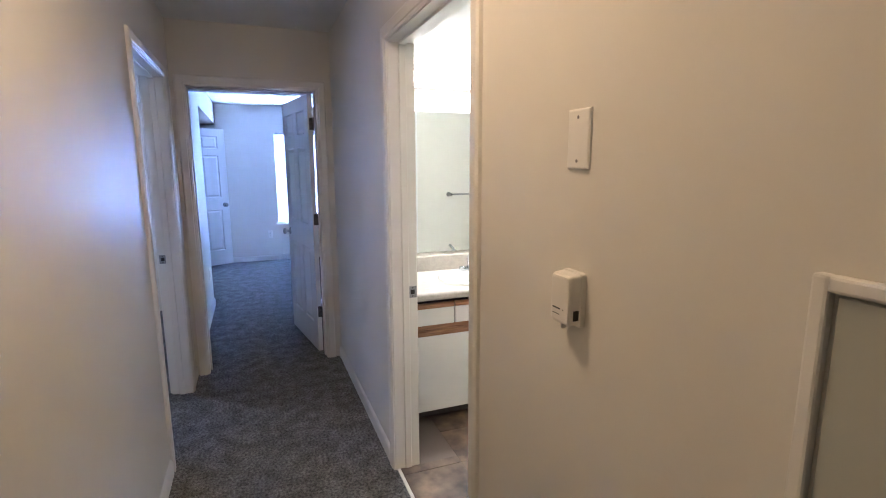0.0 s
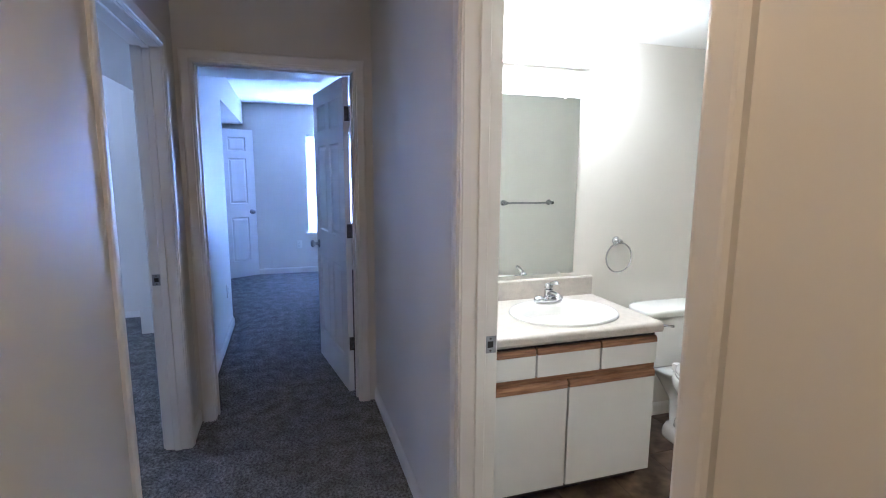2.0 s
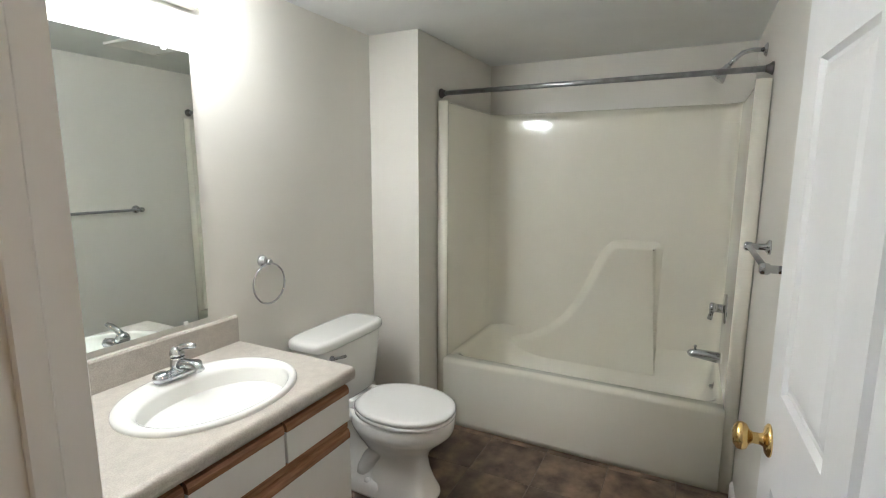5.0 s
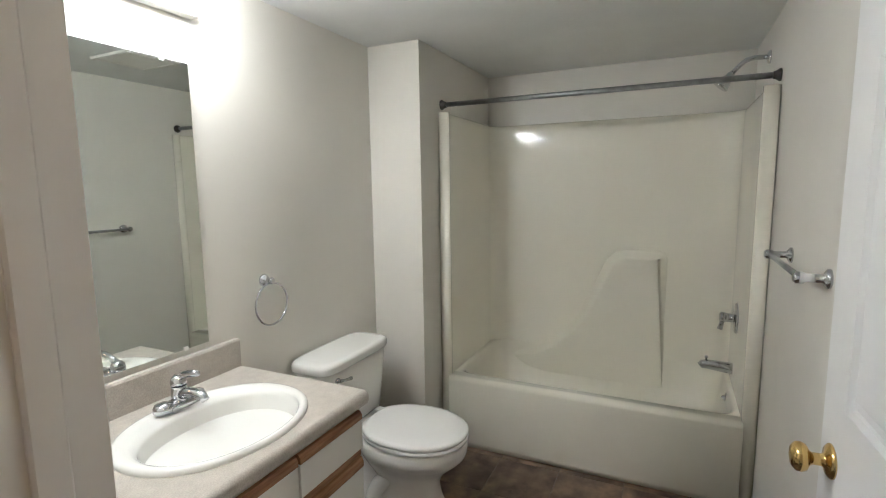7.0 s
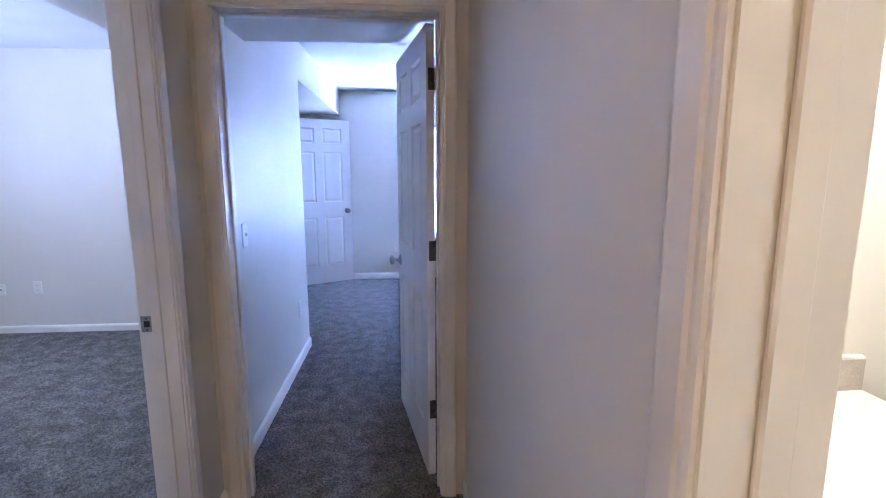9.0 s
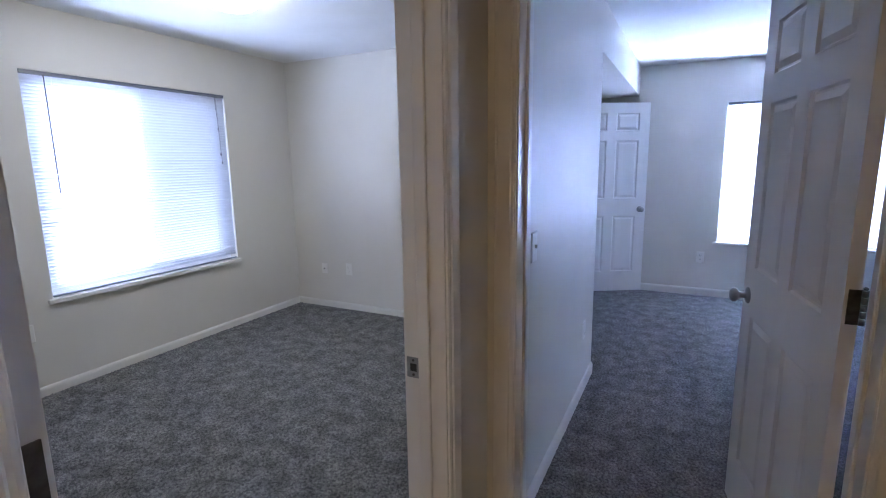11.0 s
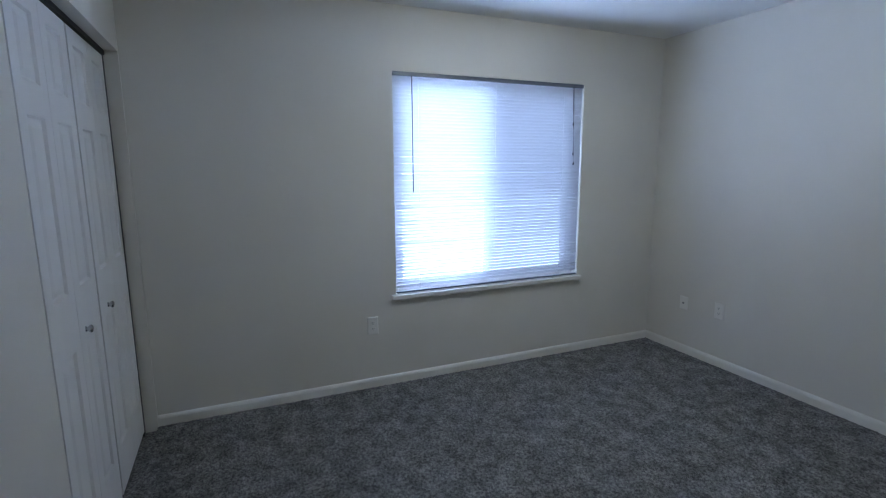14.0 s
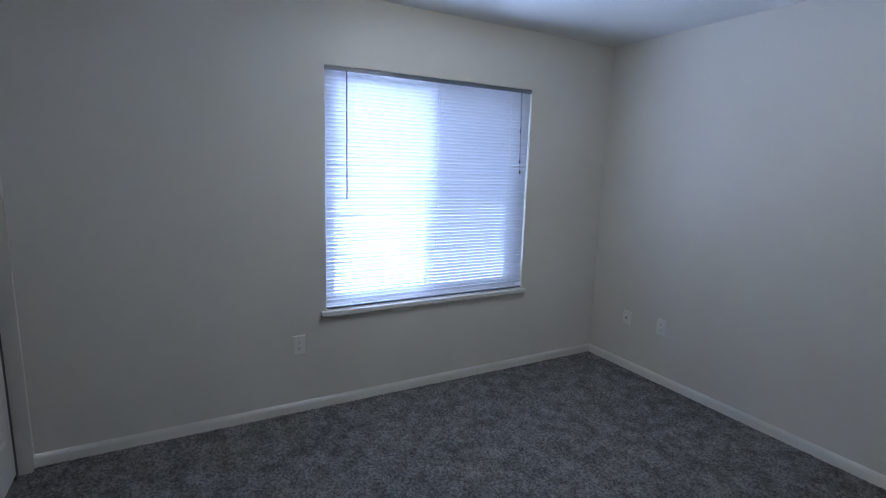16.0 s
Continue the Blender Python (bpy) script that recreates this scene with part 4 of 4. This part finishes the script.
def wall_plate(name, m, w, h, kind):
    """A plate on a wall; its face looks along x, y runs sideways."""
    words = {"blank": "blank ivory cover plate with two screws", "outlet": "white duplex outlet cover plate", "switch": "white toggle switch plate", "jack": "white cable jack plate"}
    base = tagged(empty(name, m), words[kind] + " on the wall", "wall plate" if kind == "blank" else kind, "wall plates")
    bm = bmesh.new()
    rings = []
    for k, d in ((0.0, 0.0), (0.0, 0.003), (0.0035, 0.006), (0.006, 0.0065)):
        rings.append([(d, -w / 2 + k, -h / 2 + k), (d, w / 2 - k, -h / 2 + k), (d, w / 2 - k, h / 2 - k), (d, -w / 2 + k, h / 2 - k)])
    loft(bm, rings, smooth=False)
    mesh_ob("plate", bm, M_PLASTIC, parent=base)
    zs = {"blank": (-h * 0.36, h * 0.36), "outlet": (0,), "switch": (-0.03, 0.03), "jack": (-0.042, 0.042)}[kind]
    for z in zs:
        bm = lathe(bmesh.new(), [(0.0034, 0), (0.003, 0.0012), (0.001, 0.0014)], 10, Matrix.Translation((0.0066, 0, z)) @ pose(0, 0, 0, 0, 90, 0))
        mesh_ob("screw", bm, M_STEEL if kind == "blank" else M_PLASTIC, parent=base)
    if kind == "outlet":
        for z in (-0.0195, 0.0195):
            bm = bmesh.new()
            rings = []
            for k, d in ((1.0, 0.0066), (1.0, 0.0078), (0.94, 0.0084)):
                rings.append([(d, x * k, z + y * k) for x, y in superellipse(0, 0, 0.0165, 0.0142, 3.2, 24)])
            loft(bm, rings, smooth=False)
            sock = mesh_ob("socket", bm, M_PLASTIC, parent=base)
            for ya, yb, za, zb in ((-0.0075, -0.0055, -0.002, 0.006), (0.0055, 0.0075, -0.002, 0.006), (-0.0022, 0.0022, -0.009, -0.005)):
                box_ob("slot", (0.0085, 0.0088, ya, yb, z + za, z + zb), M_SLOT, parent=sock)
    if kind == "switch":
        box_ob("toggle", (0.006, 0.017, -0.005, 0.005, -0.004, 0.010), M_PLASTIC, 0.0015, base, 1)
    if kind == "jack":
        bm = bmesh.new()
        lathe(bm, [(0.008, 0), (0.008, 0.003), (0.0045, 0.004), (0.0045, 0.011)], 14, Matrix.Translation((0.0066, 0, 0)) @ pose(0, 0, 0, 0, 90, 0))
        mesh_ob("connector", bm, M_STEEL, parent=base)


TO_W, TO_E, TO_S, TO_N = 180, 0, -90, 90
wall_plate("blank_plate", pose(XR0, 0.885, 1.553, 0, 0, TO_W), 0.067, 0.112, "blank")


def thermostat():
    base = tagged(empty("thermostat", pose(XR0, 0.879, 1.248, 0, 0, TO_W)), "small ivory plastic thermostat on the hall wall", "thermostat")
    bm = bmesh.new()
    rings = []
    for d, w, z0, z1 in ((0.0, 0.032, -0.054, 0.054), (0.010, 0.032, -0.054, 0.054), (0.012, 0.0305, -0.051, 0.052), (0.032, 0.0295, -0.049, 0.050), (0.037, 0.028, -0.044, 0.046), (0.038, 0.025, -0.040, 0.042)):
        rings.append([(d, x, (z0 + z1) / 2 + y) for x, y in superellipse(0, 0, w, (z1 - z0) / 2, 12, 48)])
    loft(bm, rings, smooth=False)
    mesh_ob("case", bm, M_PLASTIC, parent=base)
    slots = [(0.0378, 0.0386, -0.021, 0.004, -0.020, -0.0175), (0.014, 0.026, 0.0290, 0.0312, -0.038, -0.018), (0.020, 0.0225, -0.015, 0.017, 0.0498, 0.0508)]
    slots += [(0.0378, 0.0384, -0.022, 0.002, -0.031, -0.0298), (0.0378, 0.0384, 0.012, 0.015, -0.020, -0.018)]
    for b in slots:
        box_ob("slot", b, M_SLOT, parent=base)
    box_ob("lever", (0.016, 0.026, -0.012, -0.004, -0.064, -0.050), M_PLASTIC, 0.002, base, 1)


thermostat()


def breaker_panel():
    base = tagged(empty("electrical_panel", pose(XR0, 0.442, 1.390, 0, 0, TO_W)), "grey painted electrical panel door in a raised white frame", "electrical panel")
    # runs towards negative y in the world: local y from 0 to w
    w, h, f = 0.40, 0.60, 0.019
    bm = bmesh.new()
    box(bm, 0, 0.016, 0, f, -h, 0, r=0.004)
    box(bm, 0, 0.016, w - f, w, -h, 0, r=0.004)
    box(bm, 0, 0.016, f - 0.002, w - f + 0.002, -f, 0, r=0.004)
    box(bm, 0, 0.016, f - 0.002, w - f + 0.002, -h, -h + f, r=0.004)
    mesh_ob("frame", bm, M_TRIM, parent=base)
    box_ob("door", (0.0, 0.007, f + 0.005, w - f - 0.005, -h + f + 0.003, -f - 0.003), M_PANEL, 0.002, base, 1)
    box_ob("latch", (0.008, 0.014, w * 0.45, w * 0.55, -h * 0.52, -h * 0.48), M_HINGE, 0.002, base, 1)


breaker_panel()

# ---- bedroom ----
wall_plate("outlet", pose(WX, 3.96, 0.437, 0, 0, TO_E), 0.072, 0.116, "outlet")
wall_plate("outlet", pose(-2.815, NY, 0.425, 0, 0, TO_S), 0.074, 0.116, "outlet")
wall_plate("cable_jack", pose(-3.115, NY, 0.41, 0, 0, TO_S), 0.07, 0.10, "jack")
wall_plate("light_switch", pose(XL1, 4.36, 1.12, 0, 0, TO_E), 0.072, 0.118, "switch")
wall_plate("outlet", pose(XL1, 5.51, 0.41, 0, 0, TO_E), 0.072, 0.116, "outlet")
wall_plate("outlet", pose(0.27, MY, 0.415, 0, 0, TO_S), 0.072, 0.116, "outlet")


def closet_doors():
    x0, x1 = CL[1], CL[0]
    lw = (x0 - x1 - 0.267) / 4
    y = CY - 0.062
    h = 1.962
    for pair in (0, 1):
        base = tagged(empty("closet_door", pose(x0 - 0.215 - pair * (2 * lw + 0.019), y, LIFT, 0, 0, 0)), "white moulded bifold closet door with small chrome knob", "closet door", "closet doors")
        for k in (0, 1):
            leaf = panel_leaf("leaf", lw - 0.002, h, 0.030, [(0.065, lw - 0.067)], [(0.20, 0.80), (1.00, 1.58), (1.68, 1.90)], base, z_off=0.010)
            leaf.matrix_basis = pose(-(k + 1) * lw, 0, 0)
        kn = 1 - pair
        bm = bmesh.new()
        lathe(bm, [(0.012, 0), (0.009, 0.003), (0.008, 0.007), (0.014, 0.012), (0.0155, 0.017), (0.011, 0.022), (0.003, 0.024)], 20, Matrix.Translation((-kn * lw - (lw * 0.27 if kn else lw * 0.45), 0.0, 0.845)) @ pose(0, 0, 0, -90, 0, 0))
        mesh_ob("knob", bm, M_CHROME, parent=base)
    t = tagged(box_ob("closet_track", (x1 + 0.002, x0 - 0.002, CY - 0.098, CY - 0.055, 1.998, 2.0195), M_TRACK), "black steel bifold track above the closet doors", "door track")
    tagged(box_ob("trim_closet_jamb", (x0 - 0.211, x0 - 0.0005, CY - 0.110, CY - 0.085, 0.0, 1.997), M_WALL), "painted filler board beside the closet doors", "trim", kind=STRUCT)
    tagged(box_ob("trim_closet_pivot", (x1 + 0.0005, x1 + 0.034, CY - 0.098, CY - 0.062, 0.0, 1.997), M_TRACK), "dark edge strip beside the closet doors", "trim", kind=STRUCT)


closet_doors()


def window(name, m, w, h, label):
    """A sliding vinyl window; local x along the wall, y into the room, origin at the sill's left corner on the wall's inner face."""
    base = tagged(empty(name, m), label, "window", "windows", STRUCT)
    y0, y1 = -0.135, -0.085
    fr = 0.045
    bm = bmesh.new()
    box(bm, 0.001, fr, y0, y1, 0.001, h - 0.001, r=0.004)
    box(bm, w - fr, w - 0.001, y0, y1, 0.001, h - 0.001, r=0.004)
    box(bm, fr - 0.002, w - fr + 0.002, y0, y1, 0.001, fr, r=0.004)
    box(bm, fr - 0.002, w - fr + 0.002, y0, y1, h - fr, h - 0.001, r=0.004)
    mesh_ob("frame", bm, M_VINYLW, parent=base)
    for k, (a, b) in enumerate(((fr, w / 2 + 0.02), (w / 2 - 0.02, w - fr))):
        yy = y0 + 0.008 + 0.02 * k
        bm = bmesh.new()
        s_ = 0.032
        box(bm, a, a + s_, yy, yy + 0.018, fr, h - fr)
        box(bm, b - s_, b, yy, yy + 0.018, fr, h - fr)
        box(bm, a + s_, b - s_, yy, yy + 0.018, fr, fr + s_)
        box(bm, a + s_, b - s_, yy, yy + 0.018, h - fr - s_, h - fr)
        sash = mesh_ob("sash", bm, M_VINYLW, parent=base)
        g = box_ob("pane", (a + s_, b - s_, yy + 0.007, yy + 0.011, fr + s_, h - fr - s_), M_GLASS, parent=sash)
        g.visible_shadow = False
    box_ob("screen", (fr, w / 2, y0 - 0.010, y0 - 0.008, fr, h - fr), M_SCREEN, parent=base)
    bm = bmesh.new()
    box(bm, 0.001, w - 0.001, -0.084, 0.0, 0.0005, 0.012)
    box(bm, -0.02, w + 0.035, 0.0005, 0.032, -0.018, 0.012, r=0.005)
    mesh_ob("sill", bm, M_TRIM, parent=base)
    return base


def blind(m, w, h, wand_x, tilt):
    """A lowered mini blind, local x along the wall, y into the room, hanging below z 0."""
    base = tagged(empty("window_blind", m), "lowered white aluminium mini blind with tilt wand", "window blind", "window blinds")
    bm = bmesh.new()
    box(bm, 0.004, w - 0.004, -0.026, 0.0, -0.026, -0.002, r=0.002, seg=1)
    mesh_ob("head_rail", bm, M_RAIL, parent=base)
    n = int((h - 0.055) / 0.0212)
    bm = bmesh.new()
    arc = [(-0.0125 + 0.025 * i / 4, 0.0020 * (1 - ((i - 2) / 2) ** 2)) for i in range(5)]
    prism(bm, arc + [(a, b - 0.0005) for a, b in arc[::-1]], "x", 0.006, w - 0.006)
    first = mesh_ob("slat", bm, M_SLAT, parent=base, m=pose(0, -0.013, -0.040, tilt))
    for i in range(1, n):
        s_ = new("slat", first.data)
        s_.parent = base
        s_.matrix_basis = pose(0, -0.013, -0.040 - 0.0212 * i, tilt + random.uniform(-1.5, 1.5), random.uniform(-0.05, 0.05), 0)
    box_ob("bottom_rail", (0.006, w - 0.006, -0.024, -0.002, -h + 0.004, -h + 0.016), M_RAIL, 0.002, base, 1)
    bm = bmesh.new()
    for x in (0.17, w * 0.5, w - 0.17):
        tube(bm, [(x, -0.0245, -0.026), (x, -0.0245, -h + 0.012)], 0.0008, 6)
        tube(bm, [(x, -0.0012, -0.026), (x, -0.0012, -h + 0.012)], 0.0008, 6)
    mesh_ob("ladder_cord", bm, M_VINYLW, parent=base)
    bm = bmesh.new()
    tube(bm, [(wand_x, 0.006, -0.02), (wand_x, 0.010, -0.045), (wand_x, 0.010, -0.74)], 0.0035, 8)
    mesh_ob("wand", bm, M_CORD, parent=base)
    bm = bmesh.new()
    for k, z in enumerate((-0.27, -0.48, -0.55)):
        x = 0.09 - 0.006 * k
        tube(bm, [(x + 0.012, 0.004, -0.024), (x, 0.006, z)], 0.0009, 6)
        lathe(bm, [(0.003, -0.022), (0.006, -0.018), (0.0045, -0.004), (0.002, 0)], 10, Matrix.Translation((x, 0.006, z)))
    mesh_ob("lift_cord", bm, M_CORD, parent=base)


W_W, W_H = W2[1] - W2[0], W2[3] - W2[2]
window("window_1", pose(WX, W2[1], W2[2], 0, 0, -90), W_W, W_H, "white vinyl sliding window with painted sill")
blind(pose(WX, W2[1], W2[3], 0, 0, -90), W_W, W_H - 0.012, W_W - 0.125, 58)
M_W, M_H = WM[1] - WM[0], WM[3] - WM[2]
window("window_2", pose(WM[1], MY, WM[2], 0, 0, 180), M_W, M_H, "white vinyl sliding window with painted sill")
blind(pose(WM[1], MY, WM[3], 0, 0, 180), M_W, M_H - 0.012, M_W - 0.125, 69)

vinyl_floor()


def carpet_pile():
    """Leaning tufts over the carpet that the walk passes."""
    rng = np.random.default_rng(7)
    pts = []
    step = 0.0115
    for x0, x1, y0, y1, z in ((XL1 + 0.014, XR0 - 0.014, 0.9, YE0 - 0.002, 0), (WX + 0.015, XL0 - 0.042, CY + 0.002, NY - 0.015, LIFT), (XL1 + 0.014, 1.9, YE1 + 0.002, MY - 0.015, 0), (-1.025, XL1 + 0.014, 5.85, MY - 0.015, 0),
                           (XL0 - 0.042, XL0 + 0.03, D2[0] + 0.02, D2[1] - 0.02, 0.011), (XL0 + 0.03, XL1 + 0.014, D2[0] + 0.02, D2[1] - 0.02, 0.004), (DE[0] + 0.02, DE[1] - 0.02, YE0 - 0.002, YE1 + 0.002, 0)):
        gx, gy = np.meshgrid(np.arange(x0, x1, step), np.arange(y0, y1, step))
        pts.append(np.stack([gx.ravel(), gy.ravel(), np.full(gx.size, z)], 1))
    p = np.concatenate(pts)
    p[:, :2] += rng.uniform(-0.005, 0.005, (len(p), 2))
    n = len(p)
    r = rng.uniform(0.0045, 0.0075, n)
    h = rng.uniform(0.004, 0.009, n)
    a0 = rng.uniform(0, 2 * math.pi, n)
    lean = rng.uniform(-0.006, 0.006, (n, 2))
    v = np.zeros((n, 4, 3), np.float32)
    for k in range(3):
        a = a0 + 2 * math.pi * k / 3
        v[:, k, 0], v[:, k, 1], v[:, k, 2] = p[:, 0] + r * np.cos(a), p[:, 1] + r * np.sin(a), p[:, 2] + 0.0002
    v[:, 3, 0], v[:, 3, 1], v[:, 3, 2] = p[:, 0] + lean[:, 0], p[:, 1] + lean[:, 1], p[:, 2] + h
    idx = (np.arange(n, dtype=np.int32) * 4)[:, None, None] + np.array([[0, 1, 3], [1, 2, 3], [2, 0, 3]], np.int32)[None]
    me = bpy.data.meshes.new("carpet_tufts")
    me.vertices.add(n * 4)
    me.vertices.foreach_set("co", v.ravel())
    me.loops.add(n * 9)
    me.loops.foreach_set("vertex_index", idx.ravel())
    me.polygons.add(n * 3)
    me.polygons.foreach_set("loop_start", np.arange(0, n * 9, 3, dtype=np.int32))
    me.polygons.foreach_set("use_smooth", np.ones(n * 3, dtype=bool))
    me.update(calc_edges=True)
    me.materials.append(M_CARPET)
    ob = new("carpet_tufts", me)
    ob.parent = bpy.data.objects["floor"]
    tagged(ob, "grey cut-pile carpet tufts", kind="stuff")


carpet_pile()


tagged(box_ob("threshold_strip", (XR0 + 0.005, XR1 - 0.099, DB[0] + 0.013, DB[1] - 0.013, -0.001, 0.007), M_PLASTIC, 0.002), "pale worn edging strip between carpet and vinyl", "threshold", kind=STRUCT)
